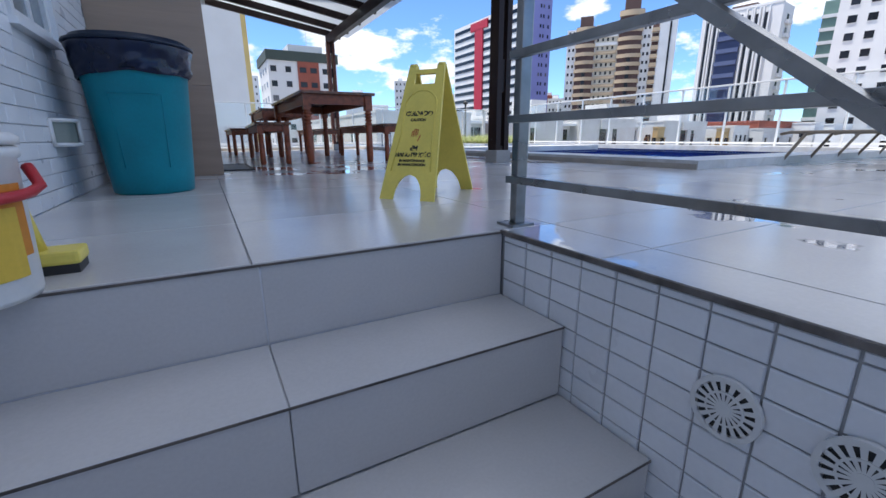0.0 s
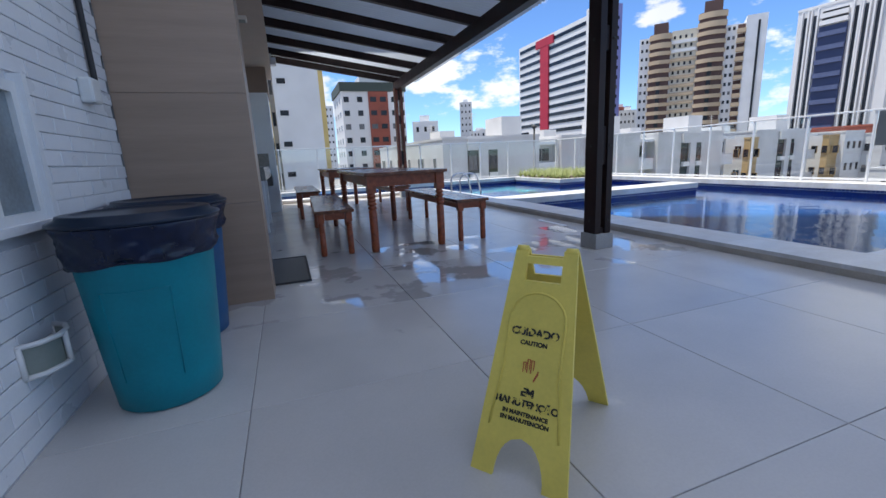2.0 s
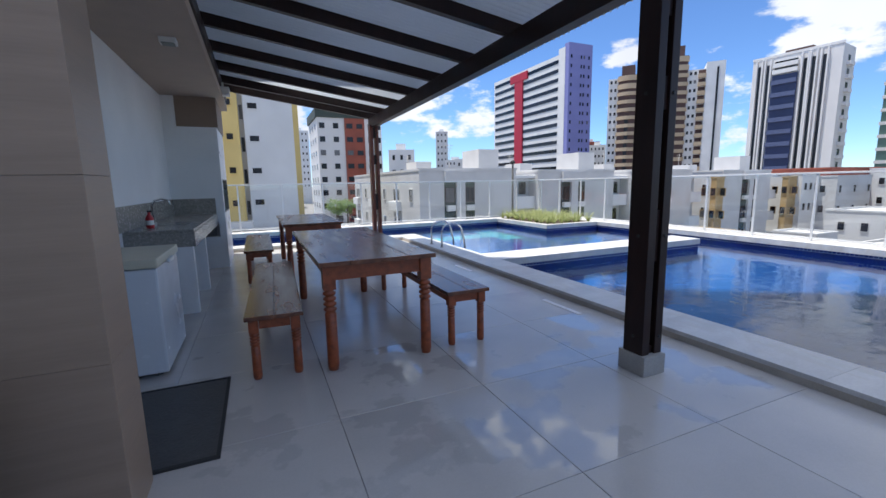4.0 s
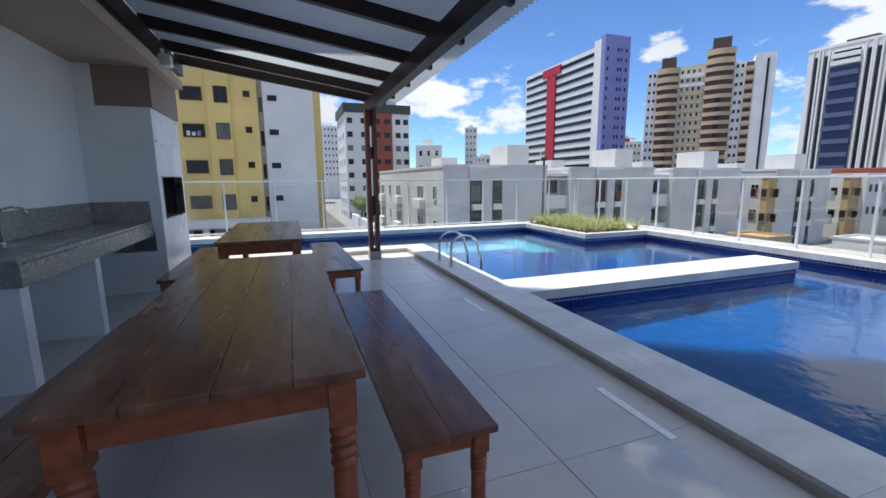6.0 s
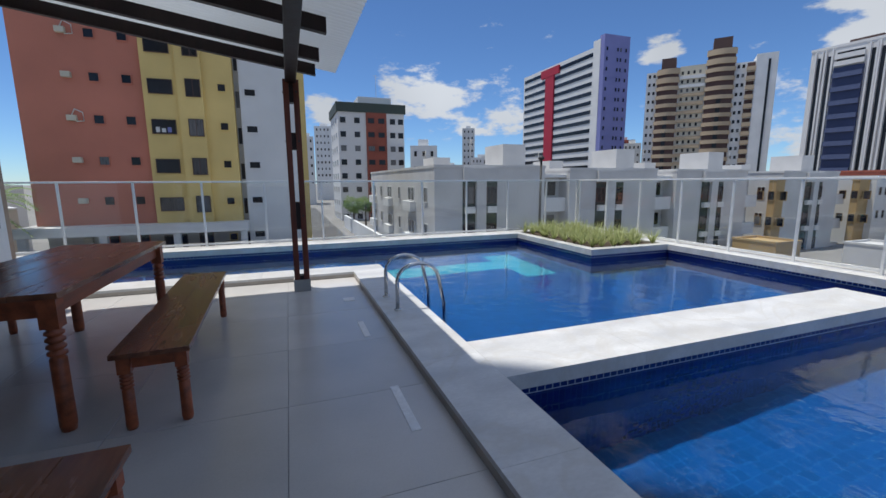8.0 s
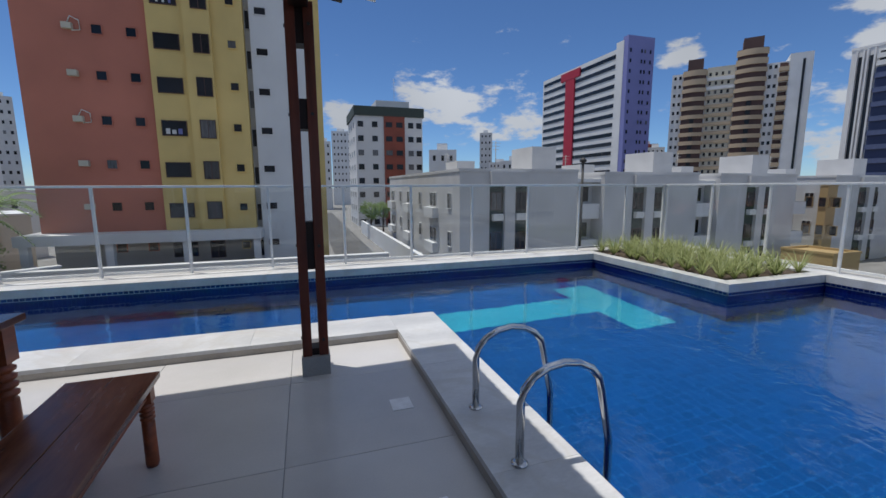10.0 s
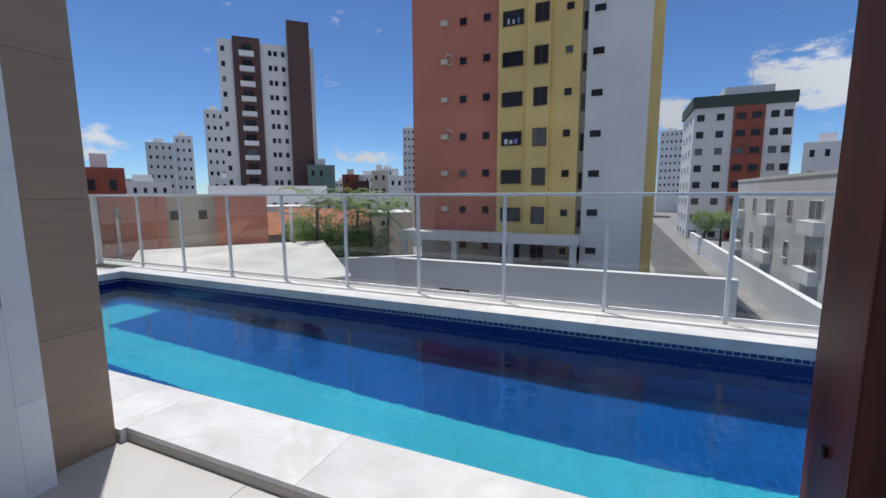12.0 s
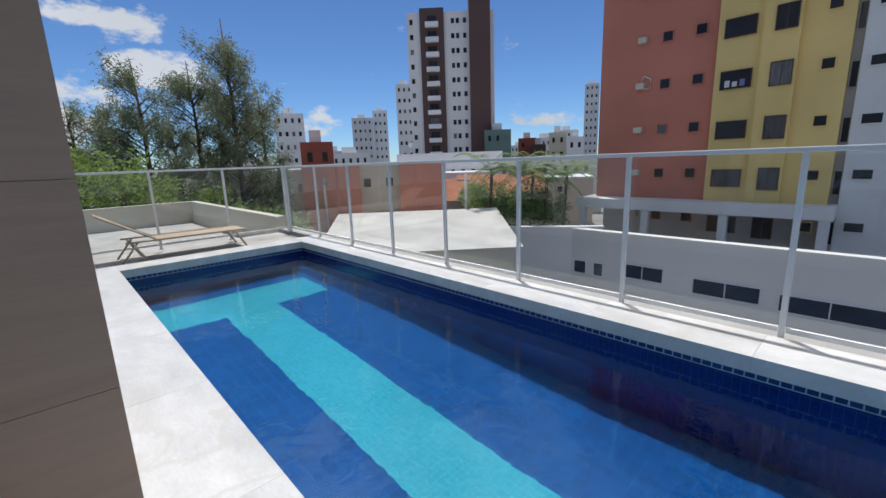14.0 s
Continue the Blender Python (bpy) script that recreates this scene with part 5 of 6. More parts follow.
for i, (x0, z1) in enumerate(((13.3, 2.4), (25.5, 2.25), (37.7, 2.2), (53.0, 2.1))):
    t, hx, hy = low_block(x0, x0 + 9.7, 34.5, 60, z1, (x0 + 2.3 + i * 0.5, x0 + 5.3 + i * 0.5))
    part("roof_tank", box(hx - 2.6, hx - 0.4, -hy + 2.5, -hy + 6, z1, z1 + 2.1), GREYRENDER, t, "pale water tank house")
    part("roof_tank", box(-hx + 2.0, -hx + 3.6, -hy + 6, -hy + 9, z1, z1 + 1.1), GREYRENDER, t, "pale water tank house")
    lk, lx, ly = block("balcony_link", "recessed balcony wing between grey blocks", x0 + 9.7, x0 + 12.2, 36.0, 58, z1 - 0.4, GREYRENDER)
    for k in range(3):
        window(lk, 0, z1 - 1.7 - 2.9 * k, 1.7, 1.2, "s", lx, ly, FARWHITE)
        part("balcony", box(-lx, lx, -ly - 1.0, -ly, z1 - 3.4 - 2.9 * k, z1 - 2.45 - 2.9 * k), LIGHTGREY, lk)
        part("slab", box(-lx, lx, -ly - 1.0, -ly, z1 - 0.75 - 2.9 * k, z1 - 0.5 - 2.9 * k), LIGHTGREY, lk)
for x0, x1, y0, y1, z1, m in ((51.0, 52.4, 33.9, 34.6, 1.3, MUSTARD), (65.0, 67.0, 33.6, 34.3, 1.2, MUSTARD), (67.0, 71, 33, 42, 1.6, FARWHITE), (71.0, 80, 31, 44, 1.2, GREYRENDER), (71.5, 92, 32, 46, 2.3, BRICKRED), (81.5, 84.5, 29, 40, 2.1, LIGHTGREY), (85.5, 92, 28, 40, 1.9, LIGHTGREY), (60, 69, 20, 27, -2.6, GREYRENDER), (52, 56, 24, 28, -4.6, GREYRENDER), (74, 92, 12, 26, 0.8, LIGHTGREY), (40, 52, 8, 18, -4.2, FIBRE), (44, 47.5, 29, 33, -4.4, MUSTARD)):
    t, hx, hy = block("town_house", "low rendered town house with flat roof", x0, x1, y0, y1, z1, m)
    parapet(t, hx, hy, z1, m, 0.15, 0.2)
    for k in range(3):
        for zz in (z1 - 1.6, z1 - 4.3):
            if zz > -5.5:
                window(t, -hx + 0.8 + k * (hx - 0.8), zz, 0.6, 0.9, "s", hx, hy, m)
                window(t, -hy + 1.5 + k * (hy - 1.5), zz, 0.6, 0.9, "w", hx, hy, m)

# tower with a terracotta strip and green crown
rg, hx, hy = block("tower_block", "white tower with a terracotta strip and dark crown", 13.0, 26.5, 92, 106, 15.2, FARWHITE)
part("crown", box(-hx - 0.3, hx + 0.3, -hy - 0.3, hy + 0.3, 15.2, 17.0), GREENCAP, rg)
part("roof_house", box(-2, 5, -3, 3, 17.0, 19.0), FARWHITE, rg)
part("strip", box(-1.2, 3.0, -hy - 0.25, -hy + 0.1, -6.5, 15.2), BRICKRED, rg, "terracotta balcony strip")
for k in range(8):
    z = 13.6 - 2.75 * k
    for x in (-5.8, -3.0, 4.3, 6.0):
        window(rg, x, z, 1.1, 1.1, "s", hx, hy, FARWHITE)
    for x in (-0.2, 1.9):
        window(rg, x, z, 1.3, 1.0, "s", hx, hy + 0.25, BRICKRED)
    for y in (-4, 0, 4):
        window(rg, y, z, 1.2, 1.1, "w", hx, hy, FARWHITE)
# white slab tower with crimson strip and violet end
tw, hx, hy = block("slab_tower", "white slab tower with dark window bands and crimson strip", 91.0, 98.9, 109.0, 152.5, 40.5, FARWHITE)
part("end_block", box(-hx - 1.2, hx, -hy - 2, -hy, -6.5, 42.5), LILAC, tw, "violet-blue end block")
part("white_edge", box(-hx - 1.3, -hx - 0.9, -hy - 0.4, -hy + 2.6, -6.5, 41.6), FARWHITE, tw)
for k in range(15):
    z = 38.6 - 2.75 * k
    part("window_band", box(-hx - 0.12, -hx + 0.05, -hy + 3.4, 1.5, z - 0.55, z + 0.55), DARKGLASS, tw)
    part("window_band", box(-hx - 0.12, -hx + 0.05, 7.0, hy - 0.8, z - 0.55, z + 0.55), DARKGLASS, tw)
    for x in (-4.2, -0.4, 0.7, 2.6):
        window(tw, x, z, 0.6, 1.0, "s", hx, hy + 2, LILAC)
part("strip", box(-hx - 0.5, -hx, 1.6, 6.6, -6.5, 39.0), CRIMSON, tw, "crimson vertical strip")
part("strip_head", box(-hx - 0.55, -hx, -1.2, 9.4, 37.2, 39.8), CRIMSON, tw, "crimson head of the strip")
# tan tower with rounded balcony stacks
tn, hx, hy = block("round_balcony_tower", "tan and white tower with rounded balcony stacks", 103, 133, 90, 104, 32, FARWHITE, rz=-50)


def bowed(cx, half, out, z0, z1):
    """A slab with a gently bowed front, as wide as the stack."""
    bm = bmesh.new()
    arc = [(cx + half * (k / 6 - 1), -hy - 0.5 - out * (1 - (k / 6 - 1) ** 2)) for k in range(13)] + [(cx + half, -hy), (cx - half, -hy)]
    lo_, hi_ = [bm.verts.new((x, y, z0)) for x, y in arc], [bm.verts.new((x, y, z1)) for x, y in arc]
    bm.faces.new(lo_[::-1])
    bm.faces.new(hi_)
    for k in range(len(arc)):
        j = (k + 1) % len(arc)
        bm.faces.new((lo_[k], lo_[j], hi_[j], hi_[k]))
    return bm


for cx, half, top in ((-9.5, 2.9, 32.5), (3.0, 3.4, 36.0)):
    # solid core; the shade between balconies is painted on in dark brown
    part("balcony_shade_core", bowed(cx, half - 0.25, 0.9, -6.5, top), UMBER, tn, "solid bowed core, dark brown standing in for recess shade")
    part("slot", box(cx - 0.5, cx + 0.5, -hy - 1.75, -hy - 1.2, -6.5, top - 13), DARKGLASS, tn)
    for k in range(17):
        z = top - 1.2 - 2.35 * k
        part("balcony", bowed(cx, half, 1.3, z - (0.4 if k < 2 else 0.0), z + 1.05), TAN, tn)
    part("crown", box(cx - half * 0.62, cx + half * 0.62, -hy - 0.8, -hy + 4, top, top + 2.8), UMBER, tn)
for k in range(16):
    z = 31.0 - 2.35 * k
    part("floor_band", box(-6.6, -0.4, -hy - 0.5, -hy, z - 1.7, z - 0.85), TAN if k > 1 else FARWHITE, tn)
    for x in (-5.9, -4.5, -3.1, -1.7):
        window(tn, x, z, 0.55, 0.9, "s", hx, hy, CREAM)
    for x in (-14.2, -13.0, 7.0, 8.1):
        window(tn, x, z, 0.6, 0.9, "s", hx, hy, FARWHITE)
    # flat dark box painted as the shade inside the side balcony
    part("side_recess_shade", box(8.9, 10.6, -hy - 0.05, -hy + 0.02, z - 0.3, z + 0.75), UMBER, tn)
    part("side_balcony", box(8.8, 10.7, -hy - 1.0, -hy, z - 1.4, z - 0.35), TAN, tn)
part("centre_wall", box(-6.6, -0.4, -hy - 0.02, -hy, -6.5, 32.8), CREAM, tn)
part("end_fin", box(10.7, 15.2, -hy - 0.9, hy, -6.5, 33.5), LIGHTGREY, tn)
part("slot", box(13.2, 13.7, -hy - 1.0, -hy - 0.85, -6.5, 32), DARKGLASS, tn)
# white tower with navy centre
SLATE = mat("slate_band", (0.09, 0.115, 0.22), 0.5)
bw, hx, hy = block("fin_tower", "white tower with vertical fins and navy centre", 107.3, 123.5, 55.6, 62.6, 28.3, FARWHITE, rz=-82)
part("centre", box(-3.9, 0.8, -hy - 0.4, -hy, -6.5, 24.2), FARBLUE, bw, "navy glazed centre")
for k in range(11):
    z = 23.6 - 2.75 * k
    part("spandrel", box(-3.9, 0.8, -hy - 0.9, -hy - 0.4, z - 1.5, z - 0.55), SLATE, bw)
for z in (24.9, 26.3):
    part("top_balcony", box(-3.9, 0.8, -hy - 0.7, -hy, z - 0.45, z + 0.45), FARWHITE, bw)
    part("top_recess", box(-3.7, 0.6, -hy - 0.06, -hy, z + 0.45, z + 0.95), DARKGLASS, bw)
for x in (-6.6, -4.9, 1.95, 3.4, 5.2):
    part("window_slot", box(x - 0.3, x + 0.3, -hy - 0.1, -hy + 0.05, -6.5, 26.8), DARKGLASS, bw)
    for q in (-0.55, 0.55):
        part("fin", box(x + q - 0.15, x + q + 0.15, -hy - 0.5, -hy, -6.5, 28.0), FARWHITE, bw)
part("crown", box(-2.5, 2.5, -2, 2, 28.3, 29.6), UMBER, bw)
part("parapet", box(-hx - 0.1, hx + 0.1, -hy - 0.1, -hy + 0.2, 28.3, 28.8), FARWHITE, bw)
for k in range(12):
    z = 25.6 - 2.75 * k
    window(bw, 0.0, z, 1.5, 1.5, "e", hx, hy, FARWHITE)
    part("side_balcony", box(hx, hx + 0.7, -1.4, 1.4, z - 1.35, z - 0.6), LIGHTGREY, bw)
# green tower and white neighbour at the far east
gt, hx, hy = block("green_tower", "green glazed tower with pale bands", 128.0, 138.0, 39.5, 51.5, 29.3, FARGREEN, rz=-71)
for k in range(12):
    z = 27 - 2.75 * k
    part("band", box(-hx - 0.2, hx + 0.2, -hy - 0.3, -hy, z - 1.2, z - 0.5), FARWHITE, gt)
wt2, hx, hy = block("white_tower", "white tower with small dark windows", 100.1, 112.1, 24.4, 38.4, 28, FARWHITE, rz=-73.7)
for k in range(10):
    for x in (-4, -1.5, 1.5, 4):
        window(wt2, x, 22 - 2.75 * k, 1.2, 1.2, "s", hx, hy, FARWHITE)

# western towers
def bearing(az, d, e=(2.1, 9.9)):
    a = radians(az)
    return e[0] + d * math.sin(a), e[1] + d * math.cos(a)


def tower_at(name, label, az, d, w, depth, z1, m, turn=0.0, z0=-6.5):
    x, y = bearing(az, d)
    t = thing(name, label, "building", (x, y, 0), -az + turn)
    part("wall", box(-w / 2, w / 2, 0, depth, z0, z1), m, t)
    return t


dk = tower_at("brown_white_tower", "brown and white apartment tower with balconies", -45.0, 84, 16, 14, 28.0, FARWHITE)
part("brown_band", box(-5.6, -1.2, -0.4, 0.0, -6.5, 28.6), UMBER, dk)
part("stair_core", box(3.4, 7.2, -1.0, 4, -6.5, 32.2), UMBER, dk)
for k in range(13):
    z = 26.4 - 2.55 * k
    part("balcony", box(-4.6, -2.2, -1.3, -0.4, z - 1.1, z - 0.3), LIGHTGREY, dk)
    for x in (-7.2, 0.4, 1.3, 2.6):
        window(dk, x, z, 0.6, 0.9, "s", 0, 0, FARWHITE)
    window(dk, -3.4, z + 0.2, 1.6, 1.3, "s", 0, 0.4, UMBER)
for az, d, w, z1, m in ((-51.2, 120, 4.5, 22, FARWHITE), (-56.8, 150, 7, 16.5, GREYRENDER), (-54.5, 152, 5, 19, LIGHTGREY), (-65.7, 100, 6, 12.5, LIGHTGREY), (-39.2, 80, 4.8, 6.6, FARTEAL), (-62.6, 46, 3.2, 3.7, BRICKRED), (-33, 130, 9, 7, FARWHITE), (-30.5, 150, 7, 10, LIGHTGREY), (-36, 160, 12, 6, GREYRENDER), (-27.6, 170, 5, 27, GREYRENDER), (-44.5, 60, 40, 1.2, LIGHTGREY), (-70, 60, 12, 1.5, CREAM), (5.2, 190, 8.5, 25.5, LIGHTGREY), (3.2, 150, 3.5, 17, FARWHITE), (19.5, 75, 5, 8, LIGHTGREY), (24.5, 190, 5.5, 25, GREYRENDER), (26.5, 170, 9, 11, FARWHITE), (22, 200, 12, 9, LIGHTGREY), (29, 110, 8, 8, FARWHITE), (-50.2, 95, 6, 4.4, LIGHTGREY), (-47.6, 112, 5, 5.4, CREAM), (-58.6, 92, 8, 3.6, FARWHITE), (-35.4, 100, 4, 5.8, BRICKRED), (-34.0, 96, 3.2, 4.2, UMBER), (-31.6, 90, 3.4, 6.2, CREAM), (-29.4, 86, 3, 5, LIGHTGREY), (-60.6, 115, 5, 4.8, GREYRENDER), (-41.8, 120, 6, 4.6, FARWHITE), (14.5, 150, 5, 9, FARWHITE), (44.3, 190, 9, 18, BRICKRED), (45.5, 170, 6, 15, FARWHITE)):
    t = tower_at("far_building", "distant rendered building on the skyline", az, d, w, 12, z1, m)
    part("roof_house", box(-w * 0.22, w * 0.16, 2, 5, z1, z1 + 1.3), LIGHTGREY, t)
    nk = int((z1 + 2) / 2.8)
    for k in range(nk):
        cols = max(2, int(w / 1.5))
        for q in range(cols):
            window(t, (q + 0.5 - cols / 2) * w / cols * 0.92, z1 - 1.5 - 2.8 * k, 0.62 if k % 2 else 0.5, 0.95, "s", 0, 0, m)
# brick-clad low houses and roofs to the north-west
for az, d, w, z1, m in ((-61.0, 30, 3.8, 1.25, TERRA), (-54.9, 32, 3.6, 1.2, CREAM), (-49.3, 31, 3.2, 1.25, TERRA), (-66.0, 33, 3.5, 1.0, CREAM), (-34, 50, 12, -1.0, CREAM), (-44, 52, 9, -0.2, LIGHTGREY)):
    t = tower_at("low_house", "low house with brick-clad end walls", az, d, w, 8, z1, m)
    part("roof_edge", box(-w / 2 - 0.06, w / 2 + 0.06, -0.08, 8.06, z1, z1 + 0.14), LIGHTGREY, t)
    if m is not TERRA:
        for x in (-w * 0.25, w * 0.2):
            for z in (z1 - 1.2, z1 - 3.7):
                window(t, x, z, 0.5, 0.6, "s", 0, 0, m)


def gable(az, d, w, depth, ze, zr, m, label):
    x, y = bearing(az, d)
    t = thing("roofed_house", label, "house", (x, y, 0), -az)
    part("wall", box(-w / 2, w / 2, 0, depth, -6.5, ze), CREAM, t)
    bm = bmesh.new()
    o = 0.4
    v = [bm.verts.new(p) for p in ((-w / 2 - o, -o, ze), (w / 2 + o, -o, ze), (w / 2 + o, depth + o, ze), (-w / 2 - o, depth + o, ze), (-w / 2 - o, depth / 2, zr), (w / 2 + o, depth / 2, zr))]
    for q in ((0, 1, 5, 4), (2, 3, 4, 5), (0, 4, 3), (1, 2, 5), (3, 2, 1, 0)):
        bm.faces.new([v[i] for i in q])
    part("roof", bm, m, t)


gable(-45.0, 37, 9, 8, -2.0, -0.3, CLAYROOF, "low house with an orange clay tile roof")
gable(-39, 45, 9, 8, -2.0, -0.3, CLAYROOF, "low house with an orange clay tile roof")
yw = tower_at("yard_wall", "pale rendered yard wall along the street", -36.5, 25.5, 9.5, 0.3, -2.7, FARWHITE)
part("coping", box(-4.8, 4.8, -0.05, 0.35, -2.7, -2.6), LIGHTGREY, yw)
gable(-50, 20, 9, 13, -2.7, -1.6, FIBRE, "wide shed with a pale corrugated roof")
solid("side_street", box(6.0, 10.5, 20, 140, -6.5, -6.44), ROAD, "grey paved side street between walls", "street", kind="structure")
solid("street_parapet", box(12.0, 12.4, 33, 80, -6.5, -4.4), LIGHTGREY, "long pale wall along the side street", "wall", kind="structure")
nb = thing("neighbour_roof", "flat neighbouring roof with a beige parapet", "roof terrace")
part("slab", box(-14.6, -7.35, 2, 14.0, -6.5, -0.4), CONC, nb)
part("parapet", box(-14.8, -7.35, 13.85, 14.05, -0.4, 0.32), CREAM, nb)
part("parapet", box(-14.8, -14.6, 2, 13.85, -0.4, 0.32), CREAM, nb)

# lamp mast and utility pole
lm = thing("street_lamp", "dark lamp mast with a round head", "street lamp", (16.4, 25.0, 0))
part("mast", tube(bmesh.new(), [(0, 0, -6.5), (0, 0, 2.55)], [0.09, 0.06]), IRON, lm)
part("head", lathe(bmesh.new(), [(0.03, 2.5), (0.16, 2.56), (0.18, 2.64), (0.1, 2.74), (0.02, 2.78)], n=12), IRON, lm)
for az, d in ((-43.5, 27), (-62, 30)):
    x, y = bearing(az, d)
    up = thing("utility_pole", "grey concrete utility pole with a crossarm", "pole", (x, y, 0))
    part("mast", tube(bmesh.new(), [(0, 0, -6.5), (0, 0, 0.6)], [0.14, 0.1]), CONC, up)
    part("crossarm", box(-0.7, 0.7, -0.05, 0.05, 0.1, 0.2), CONC, up)


for x, y, z, h in ((20.5, 44, 2.4, 3.2), (31, 48, 2.2, 2.6), (45, 46, 2.2, 3.0), (22, 98, 19, 5.0), (16.0, 45, 2.4, 2.0), (57.5, 44, 2.1, 2.8)):
    an = thing("roof_antenna", "thin grey roof antenna mast with short crossbars", "antenna", (x, y, z), group="roof antennas")
    part("mast", tube(bmesh.new(), [(0, 0, 0), (0, 0, h)], 0.035, 6), CONC, an)
    for k in range(3):
        part("crossbar", tube(bmesh.new(), [(-0.5 + 0.1 * k, 0, h - 0.15 - 0.3 * k), (0.5 - 0.1 * k, 0, h - 0.15 - 0.3 * k)], 0.02, 5), CONC, an)

# ---- trees ----
def feather_tree(x, y, h, spread, seed):
    """Casuarina: thin trunk, rising limbs, drooping needle sprays in clumps with gaps between."""
    r = random.Random(seed)
    t = thing("casuarina_tree", "tall feathery grey-green casuarina tree", "tree", (x, y, -6.5), group="trees beyond the fence")
    bm = bmesh.new()
    tube(bm, [(0, 0, 0), (0.1, 0, h * 0.4), (-0.1, 0.1, h * 0.75), (0, 0, h)], [0.2, 0.15, 0.08, 0.02], 8)
    tips = []
    for k in range(58):
        s = r.uniform(0.22, 0.98)
        a = r.uniform(0, math.tau)
        l = spread * (1.0 - 0.65 * s) * r.uniform(0.5, 1.25) + 0.35
        p0 = Vector((0, 0, h * s * 0.93))
        p1 = p0 + Vector((math.cos(a) * l * 0.5, math.sin(a) * l * 0.5, l * 0.45))
        p2 = p0 + Vector((math.cos(a) * l, math.sin(a) * l, l * 0.75 * r.uniform(0.6, 1.2)))
        tube(bm, [p0, p1, p2], [0.04, 0.025, 0.008], 5)
        tips += [p1, p1.lerp(p2, 0.5), p2]
    part("trunk", bm, BARK, t)
    vs, fs = [], []
    for c in tips:
        for k in range(58):
            o = Vector((r.gauss(0, 0.17), r.gauss(0, 0.17), r.gauss(0, 0.26)))
            p = c + o
            d = Vector((r.uniform(-1, 1), r.uniform(-1, 1), r.uniform(-0.7, 0.9))).normalized() * r.uniform(0.14, 0.34)
            sd = d.orthogonal().normalized() * 0.026
            i = len(vs)
            vs += [p - sd, p + sd, p + d + Vector((0, 0, -0.05))]
            fs.append((i, i + 1, i + 2))
    me = bpy.data.meshes.new("crown")
    me.from_pydata(vs, [], fs)
    me.materials.append(LEAFA)
    tagged(part("crown", me, LEAFA, t), kind="stuff")
    return t


def palm(x, y, h, seed):
    r = random.Random(seed)
    t = thing("palm_tree", "green coconut palm with arching fronds", "tree", (x, y, -6.5), group="palms by the street")
    part("trunk", tube(bmesh.new(), [(0, 0, 0), (0.1, 0.05, h * 0.5), (0.25, 0.1, h)], [0.16, 0.11, 0.1], 8), BARK, t)
    for k in range(15):
        a = k * 2.4 + r.uniform(-0.2, 0.2)
        l, up = r.uniform(2.0, 2.9), r.uniform(0.3, 1.5)
        bm = bmesh.new()
        d = Vector((math.cos(a), math.sin(a), 0))
        sd = Vector((-d.y, d.x, 0))
        pts = []
        for j in range(11):
            s = j / 10
            pts.append(Vector((0.25, 0.1, h)) + d * l * s + Vector((0, 0, up * l * s - l * 0.95 * s * s)))
        tube(bm, pts, 0.015, 4)
        for j in range(1, 11):
            for q in (0, 0.5):
                p = pts[j - 1].lerp(pts[j], q)
                for s in (-1, 1):
                    ll = 0.7 * (1 - 0.5 * j / 10)
                    e = p + sd * s * ll + Vector((0, 0, -0.28 * ll)) + d * 0.15
                    bm.faces.new([bm.verts.new(v) for v in (p - d * 0.05, p + d * 0.06, e)])
        part("frond", bm, LEAFB, t)
    return t


def leafy_tree(x, y, h, rad, seed, m=LEAFB):
    r = random.Random(seed)
    t = thing("leafy_tree", "dense dark green broadleaf tree", "tree", (x, y, -6.5), group="street trees")
    bm = bmesh.new()
    tube(bm, [(0, 0, 0), (0, 0.1, h * 0.5), (0.1, 0, h * 0.8)], [0.16, 0.12, 0.05], 8)
    for k in range(10):
        a = r.uniform(0, math.tau)
        p0 = Vector((0, 0, h * r.uniform(0.35, 0.7)))
        tube(bm, [p0, p0 + Vector((math.cos(a) * rad * 0.7, math.sin(a) * rad * 0.7, rad * 0.5))], [0.05, 0.015], 5)
    part("trunk", bm, BARK, t)
    vs, fs = [], []
    for c in range(70):
        u = Vector((r.gauss(0, 1), r.gauss(0, 1), r.gauss(0, 1))).normalized() * rad * r.uniform(0.45, 1.0)
        cc = Vector((0, 0, h - rad * 0.9)) + Vector((u.x, u.y, u.z * 0.85))
        for k in range(52):
            p = cc + Vector((r.gauss(0, 0.25), r.gauss(0, 0.25), r.gauss(0, 0.2))) * rad * 0.45
            d = Vector((r.uniform(-1, 1), r.uniform(-1, 1), r.uniform(-0.8, 0.5))).normalized() * r.uniform(0.12, 0.24)
            sd = d.orthogonal().normalized() * 0.055
            i = len(vs)
            vs += [p, p + d * 0.5 - sd, p + d, p + d * 0.5 + sd]
            fs.append((i, i + 1, i + 2, i + 3))
    me = bpy.data.meshes.new("crown")
    me.from_pydata(vs, [], fs)
    me.materials.append(m)
    tagged(part("crown", me, m, t), kind="stuff")
    return t


